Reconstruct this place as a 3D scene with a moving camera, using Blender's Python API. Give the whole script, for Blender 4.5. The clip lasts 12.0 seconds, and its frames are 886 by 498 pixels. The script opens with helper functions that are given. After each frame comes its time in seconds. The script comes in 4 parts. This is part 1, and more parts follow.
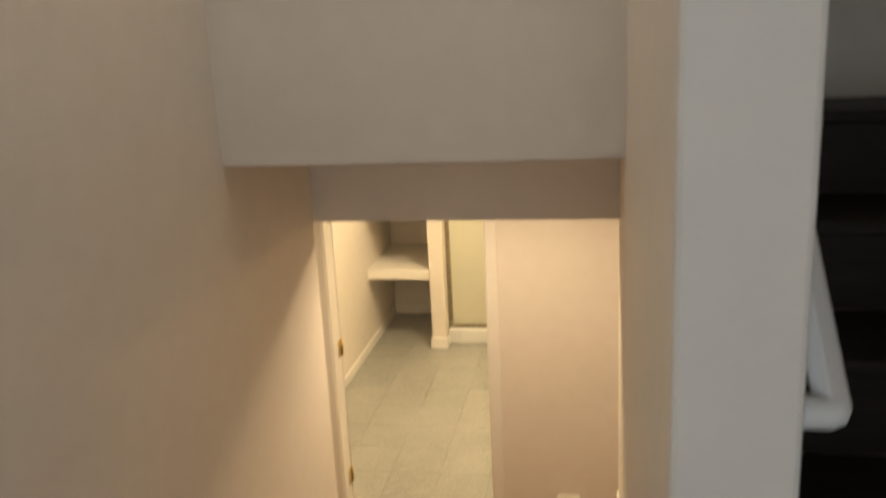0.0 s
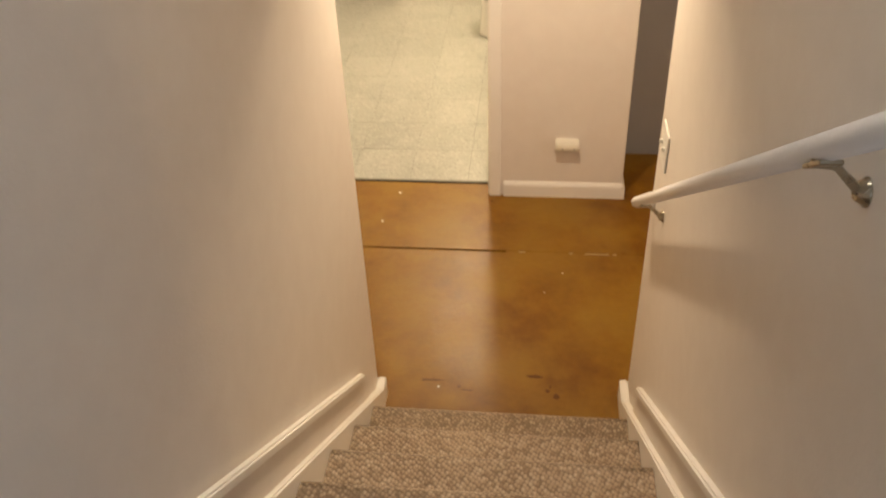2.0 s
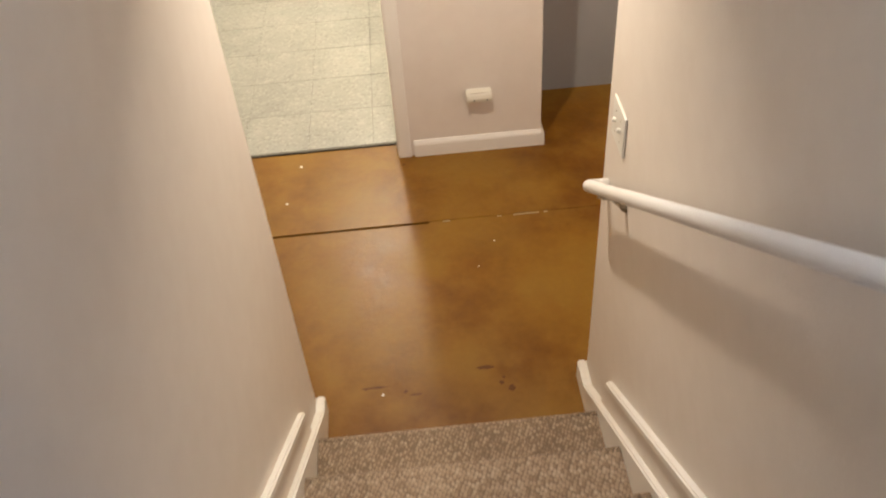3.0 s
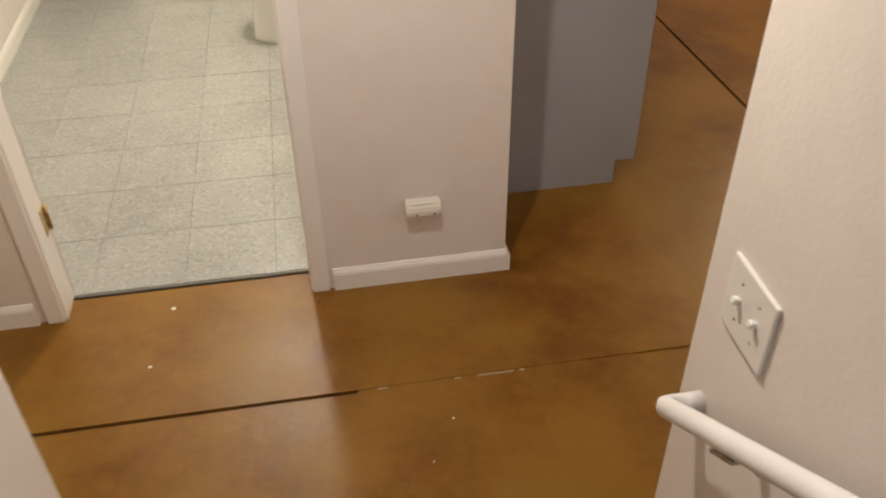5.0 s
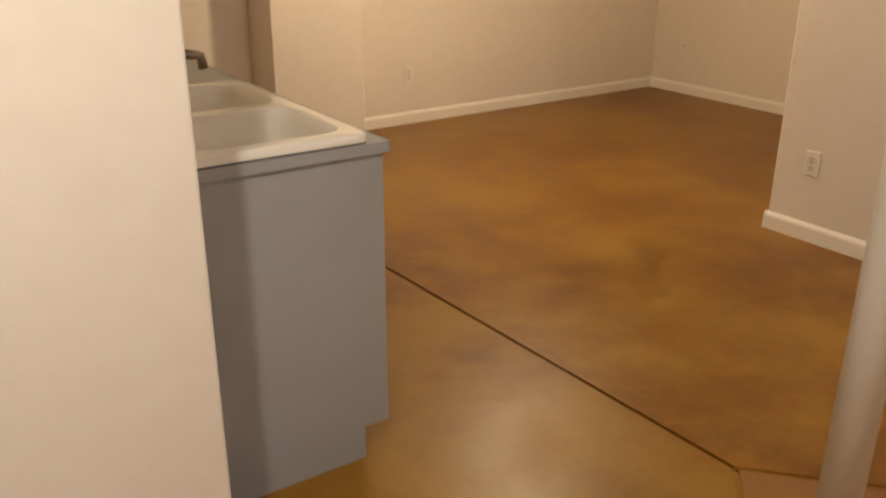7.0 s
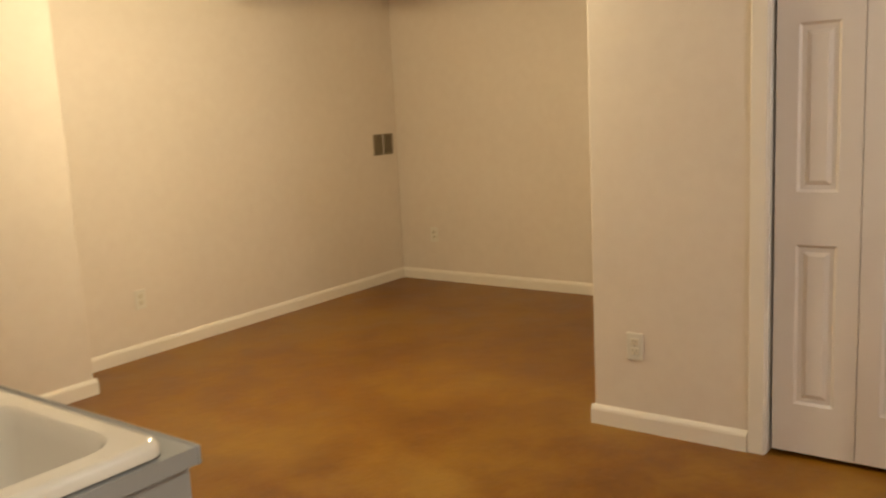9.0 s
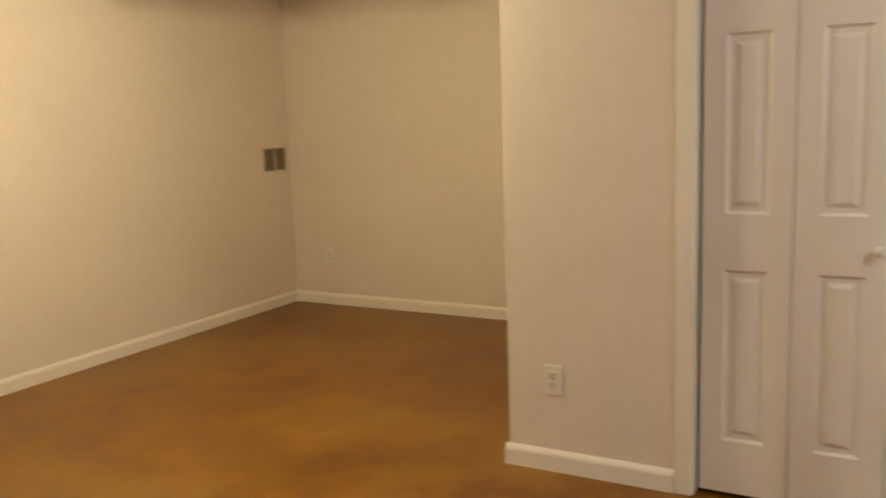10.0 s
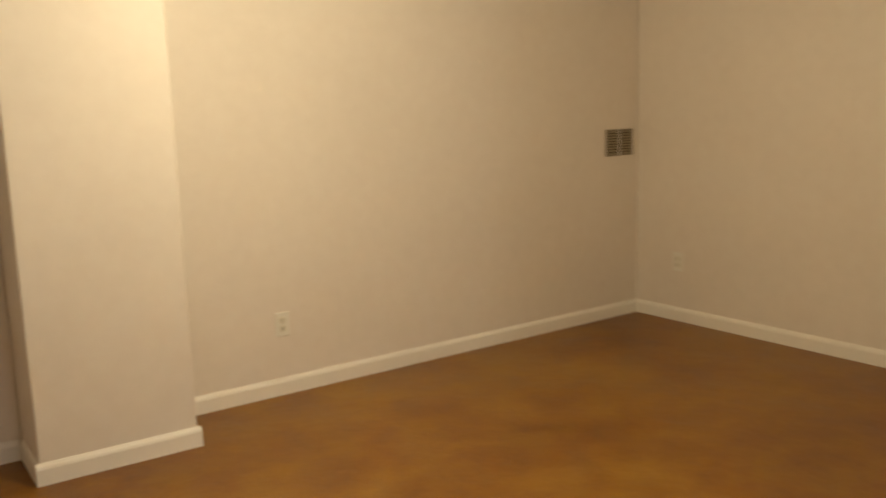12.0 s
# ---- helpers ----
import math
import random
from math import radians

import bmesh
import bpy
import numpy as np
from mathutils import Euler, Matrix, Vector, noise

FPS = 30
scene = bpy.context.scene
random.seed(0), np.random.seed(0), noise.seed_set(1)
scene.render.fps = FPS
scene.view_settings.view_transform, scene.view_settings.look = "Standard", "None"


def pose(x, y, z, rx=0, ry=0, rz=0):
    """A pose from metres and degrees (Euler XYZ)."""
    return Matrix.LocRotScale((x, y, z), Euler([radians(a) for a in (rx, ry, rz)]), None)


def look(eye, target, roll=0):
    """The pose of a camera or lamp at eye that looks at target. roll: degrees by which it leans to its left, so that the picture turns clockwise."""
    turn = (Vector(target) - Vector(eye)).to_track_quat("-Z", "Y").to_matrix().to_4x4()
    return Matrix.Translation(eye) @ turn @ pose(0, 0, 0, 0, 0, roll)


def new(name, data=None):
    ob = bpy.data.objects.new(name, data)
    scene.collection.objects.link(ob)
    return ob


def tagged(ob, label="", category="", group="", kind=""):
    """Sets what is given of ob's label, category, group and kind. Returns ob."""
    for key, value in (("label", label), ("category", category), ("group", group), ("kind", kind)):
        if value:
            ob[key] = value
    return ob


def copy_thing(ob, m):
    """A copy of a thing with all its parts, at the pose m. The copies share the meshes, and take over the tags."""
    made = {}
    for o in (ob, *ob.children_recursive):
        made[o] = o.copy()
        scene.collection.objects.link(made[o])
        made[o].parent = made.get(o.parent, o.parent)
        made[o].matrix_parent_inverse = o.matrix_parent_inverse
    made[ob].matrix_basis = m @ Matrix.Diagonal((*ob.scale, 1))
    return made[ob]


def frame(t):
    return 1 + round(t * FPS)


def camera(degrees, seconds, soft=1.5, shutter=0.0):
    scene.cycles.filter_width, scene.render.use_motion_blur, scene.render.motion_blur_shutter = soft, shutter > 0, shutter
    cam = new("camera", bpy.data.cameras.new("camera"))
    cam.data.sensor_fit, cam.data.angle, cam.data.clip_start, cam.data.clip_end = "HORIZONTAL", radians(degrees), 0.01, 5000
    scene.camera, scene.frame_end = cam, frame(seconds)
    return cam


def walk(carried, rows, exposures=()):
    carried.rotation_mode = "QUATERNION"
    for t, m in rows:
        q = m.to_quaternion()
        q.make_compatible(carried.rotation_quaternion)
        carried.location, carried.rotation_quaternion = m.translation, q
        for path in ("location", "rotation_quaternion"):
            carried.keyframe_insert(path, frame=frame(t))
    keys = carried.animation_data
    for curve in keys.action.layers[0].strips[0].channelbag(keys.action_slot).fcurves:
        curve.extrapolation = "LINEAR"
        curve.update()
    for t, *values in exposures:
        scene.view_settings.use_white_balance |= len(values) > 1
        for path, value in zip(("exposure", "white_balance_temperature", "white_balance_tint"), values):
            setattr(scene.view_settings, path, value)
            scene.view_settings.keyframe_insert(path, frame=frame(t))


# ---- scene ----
cam = camera(54.4, 12.0, soft=1.9, shutter=0.5)
PATH = [
    (0, (0.875, -2.28, 2.655), (0.515, -0.379, 2.148), -2.9),
    (0.2, (0.853, -2.297, 2.617), (0.462, -0.426, 2.027), -3.6),
    (0.5, (0.829, -2.316, 2.558), (0.377, -0.506, 1.837), -3.8),
    (1, (0.715, -2.298, 2.516), (0.365, -0.535, 1.639), -2.6),
    (1.5, (0.604, -2.174, 2.443), (0.35, -0.497, 1.384), -2.4),
    (2, (0.56, -2.05, 2.404), (0.355, -0.459, 1.209), -2.5),
    (2.5, (0.5, -1.844, 2.405), (0.398, -0.352, 1.077), -3.6),
    (3, (0.428, -1.585, 2.421), (0.461, -0.131, 1.048), -4.7),
    (3.5, (0.403, -1.314, 2.414), (0.517, 0.121, 1.025), -2.5),
    (3.7, (0.406, -1.213, 2.382), (0.554, 0.249, 1.026), -2.2),
    (5.3, (0.411, -0.461, 1.813), (0.726, 1.084, 0.582), 0.4),
    (5.5, (0.411, -0.372, 1.769), (0.78, 1.176, 0.558), 1.2),
    (5.8, (0.446, -0.239, 1.714), (0.897, 1.348, 0.583), 1.7),
    (6, (0.457, -0.15, 1.655), (1.01, 1.48, 0.637), 2.0),
    (6.2, (0.484, -0.061, 1.612), (1.162, 1.589, 0.709), 1.1),
    (6.5, (0.491, 0.066, 1.534), (1.41, 1.623, 0.678), 0.3),
    (7, (0.553, 0.259, 1.435), (1.601, 1.795, 0.7), 0.3),
    (7.3, (0.595, 0.356, 1.412), (1.727, 1.877, 0.773), -0.5),
    (7.6, (0.634, 0.443, 1.386), (1.976, 1.846, 0.903), -1.8),
    (9.3, (0.919, 1.09, 1.381), (2.607, 2.124, 1.097), -3.0),
    (9.5, (0.969, 1.121, 1.372), (2.733, 2.017, 1.076), -2.5),
    (10, (1.119, 1.243, 1.357), (2.842, 2.213, 1.059), -1.9),
    (10.5, (1.16, 1.391, 1.367), (2.645, 2.691, 1.042), -2.8),
    (10.6, (1.188, 1.42, 1.369), (2.634, 2.762, 1.039), -3.2),
    (11, (1.381, 1.505, 1.356), (2.744, 2.93, 1.02), -3.6),
    (11.3, (1.605, 1.561, 1.362), (2.961, 2.993, 1.025), -2.8),
    (11.5, (1.739, 1.589, 1.37), (3.101, 3.015, 1.031), -2.3),
    (12, (2.107, 1.693, 1.335), (3.242, 3.308, 1.016), -1.7),
]
walk(cam, [(t, look(eye, target, roll)) for t, eye, target, roll in PATH],
     exposures=[(0.0, -0.45, 9400, 15), (1.0, -0.45, 9300, 17), (2.0, 0.05, 8100, 16), (3.0, 0.13, 6600, 14), (3.7, 0.16, 6300, 11), (5.3, -0.46, 6100, 16),
                (6.0, -0.7, 6500, 12), (6.5, -0.28, 6700, 13), (7.0, 0.1, 6550, 12), (7.5, 0.13, 6700, 13), (9.3, 0.08, 6600, 5), (12.0, 0.0, 6150, 4)])

# ---- light ----
world = bpy.data.worlds.new("world")
scene.world = world
world.use_nodes = True
wbg = world.node_tree.nodes["Background"]
wbg.inputs[0].default_value = (0.5, 0.6, 0.8, 1)
wbg.inputs[1].default_value = 0.3

WARM = (1.0, 0.80, 0.49)
SOFT = (0.97, 0.94, 0.76)
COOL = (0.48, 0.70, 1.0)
PALE = (0.98, 0.955, 0.96)
DAY = (0.66, 0.81, 1.0)
HALLC = (1.0, 0.915, 0.75)


def lamp(name, x, y, z, watts, colour, radius, spot=0.0, blend=0.7):
    d = bpy.data.lights.new(name, "SPOT" if spot else "POINT")
    d.energy, d.color, d.shadow_soft_size = watts, colour, radius
    if spot:
        d.spot_size, d.spot_blend = radians(spot), blend
    ob = new(name, d)
    ob.matrix_world = pose(x, y, z)
    return ob


lamp("room_light", 3.55, 3.80, 1.98, 68, WARM, 0.08)
lamp("hall_light", 0.47, 0.70, 2.22, 70, HALLC, 0.035, 160)
lamp("bath_light", 0.22, 3.35, 2.20, 88, SOFT, 0.08)
# South source is out of view; a ceiling lamp is assumed for its cool light.
lamp("room_light_south", 3.08, 0.10, 2.22, 37, PALE, 0.20)
# Unseen day-coloured fill, placed high to brighten the stair walls.
lamp("landing_fill", 0.27, -0.70, 4.85, 42, DAY, 0.12)
# Cool fill added out of view behind the landing, tints the wall end.
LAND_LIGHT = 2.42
d = bpy.data.lights.new("entry_fill", "AREA")
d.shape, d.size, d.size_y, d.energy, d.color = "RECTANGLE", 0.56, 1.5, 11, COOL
new("entry_fill", d).matrix_world = look((0.95, -3.06, LAND_LIGHT), (0.95, 0, LAND_LIGHT))

# ---- materials ----


def nodes_of(name):
    m = bpy.data.materials.new(name)
    m.use_nodes = True
    nt = m.node_tree
    return m, nt, nt.nodes["Principled BSDF"]


def add(nt, kind, **inputs):
    n = nt.nodes.new(kind)
    for k, v in inputs.items():
        n.inputs[k.replace("_", " ")].default_value = v
    return n


def coords(nt):
    return nt.nodes.new("ShaderNodeTexCoord").outputs["Object"]


def noise_tex(nt, vec, scale, detail=4.0, rough=0.55, distortion=0.0):
    n = add(nt, "ShaderNodeTexNoise", Scale=scale, Detail=detail, Roughness=rough, Distortion=distortion)
    nt.links.new(vec, n.inputs["Vector"])
    return n.outputs["Fac"]


def ramp(nt, fac, stops):
    r = nt.nodes.new("ShaderNodeValToRGB")
    e = r.color_ramp.elements
    while len(e) < len(stops):
        e.new(0.5)
    for el, (p, c) in zip(e, stops):
        el.position, el.color = p, (*c, 1) if len(c) == 3 else c
    nt.links.new(fac, r.inputs["Fac"])
    return r.outputs["Color"]


def mix(nt, fac, a, b, blend="MIX"):
    m = nt.nodes.new("ShaderNodeMix")
    m.data_type, m.blend_type = "RGBA", blend
    for sock, v in ((m.inputs[0], fac), (m.inputs[6], a), (m.inputs[7], b)):
        if isinstance(v, (int, float)):
            sock.default_value = v
        elif isinstance(v, tuple):
            sock.default_value = (*v, 1)
        else:
            nt.links.new(v, sock)
    return m.outputs[2]


def bump(nt, bsdf, height, strength, distance):
    b = add(nt, "ShaderNodeBump", Strength=strength, Distance=distance)
    nt.links.new(height, b.inputs["Height"])
    nt.links.new(b.outputs["Normal"], bsdf.inputs["Normal"])


def paint(name, colour, rough=0.5, peel=0.25, grain=160.0, spread=0.05, metal=0.0):
    """Painted surface: slight colour drift, fine orange-peel relief."""
    m, nt, b = nodes_of(name)
    v = coords(nt)
    lo = tuple(c * (1 - spread) for c in colour)
    hi = tuple(min(1, c * (1 + spread)) for c in colour)
    big = noise_tex(nt, v, 1.7, 5)
    nt.links.new(ramp(nt, big, [(0.3, lo), (0.7, hi)]), b.inputs["Base Color"])
    r = noise_tex(nt, v, 9.0, 3)
    nt.links.new(ramp(nt, r, [(0.3, (rough * 0.85,) * 3), (0.7, (min(1, rough * 1.15),) * 3)]), b.inputs["Roughness"])
    b.inputs["Metallic"].default_value = metal
    if peel:
        bump(nt, b, noise_tex(nt, v, grain, 2), peel, 0.002)
    return m


def wall_paint():
    m, nt, b = nodes_of("wall_paint")
    v = coords(nt)
    big = noise_tex(nt, v, 1.1, 5)
    fine = noise_tex(nt, v, 14, 4)
    c = ramp(nt, big, [(0.3, (0.755, 0.68, 0.605)), (0.7, (0.81, 0.735, 0.66))])
    c = mix(nt, 0.25, c, ramp(nt, fine, [(0.35, (0.735, 0.66, 0.585)), (0.65, (0.82, 0.755, 0.68))]))
    nt.links.new(c, b.inputs["Base Color"])
    b.inputs["Roughness"].default_value = 0.55
    peel = noise_tex(nt, v, 110, 3, 0.6)
    bump(nt, b, peel, 0.20, 0.003)
    return m


def stained_concrete(name, tan, reach, most):
    """Acid stain: brown-red ground, ochre clouds, olive-tan patches, sealed gloss."""
    m, nt, b = nodes_of(name)
    v = coords(nt)
    a = noise_tex(nt, v, 1.1, 6, 0.6, 0.15)
    c = noise_tex(nt, v, 3.6, 7, 0.66, 0.15)
    f = noise_tex(nt, v, 38, 5, 0.7)
    col = ramp(nt, a, [(0.34, (0.122, 0.038, 0.002)), (0.45, (0.200, 0.078, 0.004)), (0.54, (0.255, 0.115, 0.007)), (0.64, (0.285, 0.150, 0.020))])
    col = mix(nt, 0.45, col, ramp(nt, c, [(0.34, (0.105, 0.030, 0.0016)), (0.48, (0.198, 0.076, 0.004)), (0.62, (0.300, 0.155, 0.020))]))
    if most:
        pale = ramp(nt, noise_tex(nt, v, 2.1, 5, 0.52), [(reach, (0.0,) * 3), (reach + 0.22, (most,) * 3)])
        col = mix(nt, pale, col, tan)
    col = mix(nt, 0.12, col, ramp(nt, f, [(0.3, (0.08, 0.030, 0.003)), (0.7, (0.30, 0.14, 0.014))]))
    nt.links.new(col, b.inputs["Base Color"])
    nt.links.new(ramp(nt, c, [(0.3, (0.30,) * 3), (0.7, (0.44,) * 3)]), b.inputs["Roughness"])
    b.inputs["Specular IOR Level"].default_value = 0.32
    trowel = noise_tex(nt, v, 8, 3, 0.5, 0.3)
    bump(nt, b, mix(nt, 0.35, trowel, f), 0.16, 0.02)
    return m


def carpet_material():
    m, nt, b = nodes_of("loop_carpet")
    v = coords(nt)
    turn = nt.nodes.new("ShaderNodeMapping")
    turn.inputs["Rotation"].default_value = (0.0, 0.0, 0.5)
    turn.inputs["Scale"].default_value = (1.0, 0.72, 1.0)
    nt.links.new(v, turn.inputs["Vector"])
    vor = add(nt, "ShaderNodeTexVoronoi", Scale=100.0, Randomness=0.5)
    nt.links.new(turn.outputs["Vector"], vor.inputs["Vector"])
    dist = vor.outputs["Distance"]
    sep = nt.nodes.new("ShaderNodeSeparateColor")
    nt.links.new(vor.outputs["Color"], sep.inputs[0])
    col = ramp(nt, sep.outputs[0], [(0.0, (0.24, 0.160, 0.100)), (0.2, (0.39, 0.275, 0.18)), (0.7, (0.48, 0.355, 0.245)), (1.0, (0.58, 0.455, 0.33))])
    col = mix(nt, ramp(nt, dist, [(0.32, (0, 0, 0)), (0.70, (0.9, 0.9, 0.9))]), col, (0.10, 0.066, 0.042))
    dirt = noise_tex(nt, v, 5, 4)
    col = mix(nt, 0.35, col, ramp(nt, dirt, [(0.3, (0.29, 0.195, 0.125)), (0.7, (0.46, 0.34, 0.235))]), "MIX")
    nt.links.new(col, b.inputs["Base Color"])
    b.inputs["Roughness"].default_value = 0.95
    inv = nt.nodes.new("ShaderNodeMath")
    inv.operation = "SUBTRACT"
    inv.inputs[0].default_value = 1.0
    nt.links.new(dist, inv.inputs[1])
    bump(nt, b, inv.outputs[0], 0.7, 0.008)
    return m


def vinyl_tile():
    m, nt, b = nodes_of("flecked_vinyl")
    v = coords(nt)
    info = nt.nodes.new("ShaderNodeObjectInfo")
    shift = nt.nodes.new("ShaderNodeVectorMath")
    shift.operation = "ADD"
    nt.links.new(v, shift.inputs[0])
    nt.links.new(info.outputs["Location"], shift.inputs[1])
    v = shift.outputs[0]
    cloud = noise_tex(nt, v, 3.2, 7, 0.62, 0.8)
    col = ramp(nt, cloud, [(0.25, (0.33, 0.325, 0.295)), (0.75, (0.43, 0.425, 0.385))])
    tint = ramp(nt, info.outputs["Random"], [(0.0, (0.90, 0.90, 0.90)), (1.0, (1, 1, 1))])
    col = mix(nt, 1.0, col, tint, "MULTIPLY")
    warp = noise_tex(nt, v, 40, 3)
    cells = add(nt, "ShaderNodeTexVoronoi", Scale=105.0)
    nt.links.new(v, cells.inputs["Vector"])
    rgb = nt.nodes.new("ShaderNodeSeparateColor")
    nt.links.new(cells.outputs["Color"], rgb.inputs[0])
    fl = rgb.outputs[0]
    col = mix(nt, ramp(nt, fl, [(0.84, (0, 0, 0)), (0.88, (0.30, 0.30, 0.30))]), col, (0.15, 0.14, 0.115))
    col = mix(nt, ramp(nt, rgb.outputs[1], [(0.78, (0, 0, 0)), (0.84, (0.2, 0.2, 0.2))]), col, (0.72, 0.70, 0.64))
    nt.links.new(col, b.inputs["Base Color"])
    nt.links.new(ramp(nt, cloud, [(0.3, (0.29,) * 3), (0.7, (0.33,) * 3)]), b.inputs["Roughness"])
    bump(nt, b, warp, 0.06, 0.002)
    return m


def wood(name, dark, light, rough=0.35):
    m, nt, b = nodes_of(name)
    v = coords(nt)
    mp = nt.nodes.new("ShaderNodeMapping")
    mp.inputs["Scale"].default_value = (1.5, 22, 22)
    nt.links.new(v, mp.inputs["Vector"])
    g = noise_tex(nt, mp.outputs["Vector"], 2.5, 6, 0.65, 0.8)
    nt.links.new(ramp(nt, g, [(0.3, dark), (0.7, light)]), b.inputs["Base Color"])
    b.inputs["Roughness"].default_value = rough
    b.inputs["Specular IOR Level"].default_value = 0.25
    bump(nt, b, g, 0.15, 0.002)
    return m


def metal(name, colour, rough):
    m, nt, b = nodes_of(name)
    v = coords(nt)
    g = noise_tex(nt, v, 60, 3)
    b.inputs["Base Color"].default_value = (*colour, 1)
    b.inputs["Metallic"].default_value = 1
    nt.links.new(ramp(nt, g, [(0.3, (rough * 0.8,) * 3), (0.7, (rough * 1.25,) * 3)]), b.inputs["Roughness"])
    return m


WALL = wall_paint()
CEIL = paint("ceiling_paint", (0.80, 0.77, 0.71), 0.85, 0.5, 60)
TRIM = paint("trim_paint", (0.86, 0.81, 0.74), 0.35, 0.10, 90, 0.03)
DOORP = paint("door_paint", (0.78, 0.725, 0.685), 0.38, 0.12, 120, 0.03)
RAILP = paint("rail_paint", (0.82, 0.785, 0.75), 0.58, 0.08, 60, 0.03)
POLEP = paint("column_paint", (0.88, 0.87, 0.85), 0.5, 0.25, 45, 0.05)
CONC = stained_concrete("stained_concrete", (0.270, 0.145, 0.022), 0.50, 0.0)
CONC_TAN = stained_concrete("stained_concrete_tan", (0.285, 0.148, 0.019), 0.40, 0.75)
CONC_RED = stained_concrete("stained_concrete_red", (0.235, 0.110, 0.035), 0.30, 0.80)
CARPET = carpet_material()
VINYL = vinyl_tile()
CABP = paint("cabinet_grey_paint", (0.338, 0.342, 0.345), 0.45, 0.15, 110, 0.06)
COUNTER = paint("grey_laminate", (0.335, 0.34, 0.345), 0.5, 0.06, 200, 0.08)
SINKW = paint("white_enamel", (0.80, 0.76, 0.69), 0.14, 0.0, 60, 0.02)
PORC = paint("porcelain", (0.82, 0.81, 0.77), 0.10, 0.0, 60, 0.02)
PLAST = paint("white_plastic", (0.80, 0.77, 0.70), 0.32, 0.05, 200, 0.02)
IVORY = paint("almond_plastic", (0.74, 0.69, 0.58), 0.35, 0.05, 200, 0.02)
NICKEL = metal("brushed_nickel", (0.40, 0.345, 0.265), 0.28)
CHROME = metal("chrome", (0.75, 0.74, 0.72), 0.12)
BRONZE = metal("dark_bronze", (0.20, 0.165, 0.12), 0.32)
BRASS = metal("brass", (0.62, 0.44, 0.18), 0.30)
DARK = paint("dark_gap", (0.03, 0.02, 0.012), 0.8, 0.1, 80, 0.2)
CHIP = paint("chipped_filler", (0.40, 0.29, 0.155), 0.7, 0.2, 120, 0.3)
JOINTM = paint("joint_filler", (0.062, 0.018, 0.005), 0.8, 0.3, 90, 0.3)
VENTM = paint("bronze_grille", (0.30, 0.25, 0.175), 0.45, 0.1, 90, 0.08)
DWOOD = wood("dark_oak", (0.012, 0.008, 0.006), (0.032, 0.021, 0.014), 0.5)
# Dark brown that paints in the shade line under the sink rim.
RIM_GAP = paint("rim_gap_shade", (0.10, 0.075, 0.055), 0.7, 0.2, 120, 0.25)
TILEJ = paint("tile_bed", (0.20, 0.19, 0.16), 0.9, 0.2, 90, 0.1)


def glass(name, colour, rough, transmit=0.95):
    m, nt, b = nodes_of(name)
    b.inputs["Base Color"].default_value = (*colour, 1)
    b.inputs["Roughness"].default_value = rough
    b.inputs["Transmission Weight"].default_value = transmit
    b.inputs["IOR"].default_value = 1.45
    return m


FROST = glass("frosted_glass", (0.80, 0.77, 0.62), 0.35, 0.25)
CLEAR = glass("clear_glass", (0.95, 0.97, 1.0), 0.02)


def glow(name, colour, strength):
    m, nt, b = nodes_of(name)
    b.inputs["Base Color"].default_value = (0.9, 0.88, 0.82, 1)
    b.inputs["Emission Color"].default_value = (*colour, 1)
    b.inputs["Emission Strength"].default_value = strength
    return m


LENS = glow("lamp_lens", WARM, 6.0)
LENSB = glow("bath_lamp_lens", SOFT, 6.0)
LENSP = glow("pale_lamp_lens", PALE, 6.0)

# ---- mesh helpers ----


def link_mesh(name, bm, material):
    me = bpy.data.meshes.new(name)
    bm.normal_update()
    bm.to_mesh(me)
    bm.free()
    me.materials.append(material)
    return new(name, me)


def part(name, bm, material, parent, label=""):
    ob = link_mesh(name, bm, material)
    ob.parent = parent
    return tagged(ob, label=label)


def thing(name, label, category, m=None, group="", kind=""):
    ob = new(name)
    if m is not None:
        ob.matrix_world = m
    return tagged(ob, label, category, group, kind)


def structure(name, bm, material, label, category):
    return tagged(link_mesh(name, bm, material), label, category, "", "structure")


def boxes(*spans, bevel=0.0, seg=2):
    """One bmesh of boxes, each (x0, x1, y0, y1, z0, z1)."""
    bm = bmesh.new()
    for x0, x1, y0, y1, z0, z1 in spans:
        m = Matrix.LocRotScale(((x0 + x1) / 2, (y0 + y1) / 2, (z0 + z1) / 2), None, (x1 - x0, y1 - y0, z1 - z0))
        bmesh.ops.create_cube(bm, size=1, matrix=m)
    if bevel:
        bmesh.ops.bevel(bm, geom=list(bm.edges), offset=bevel, segments=seg, profile=0.5, affect="EDGES", clamp_overlap=True)
    return bm


def smooth(bm):
    for f in bm.faces:
        f.smooth = True
    return bm


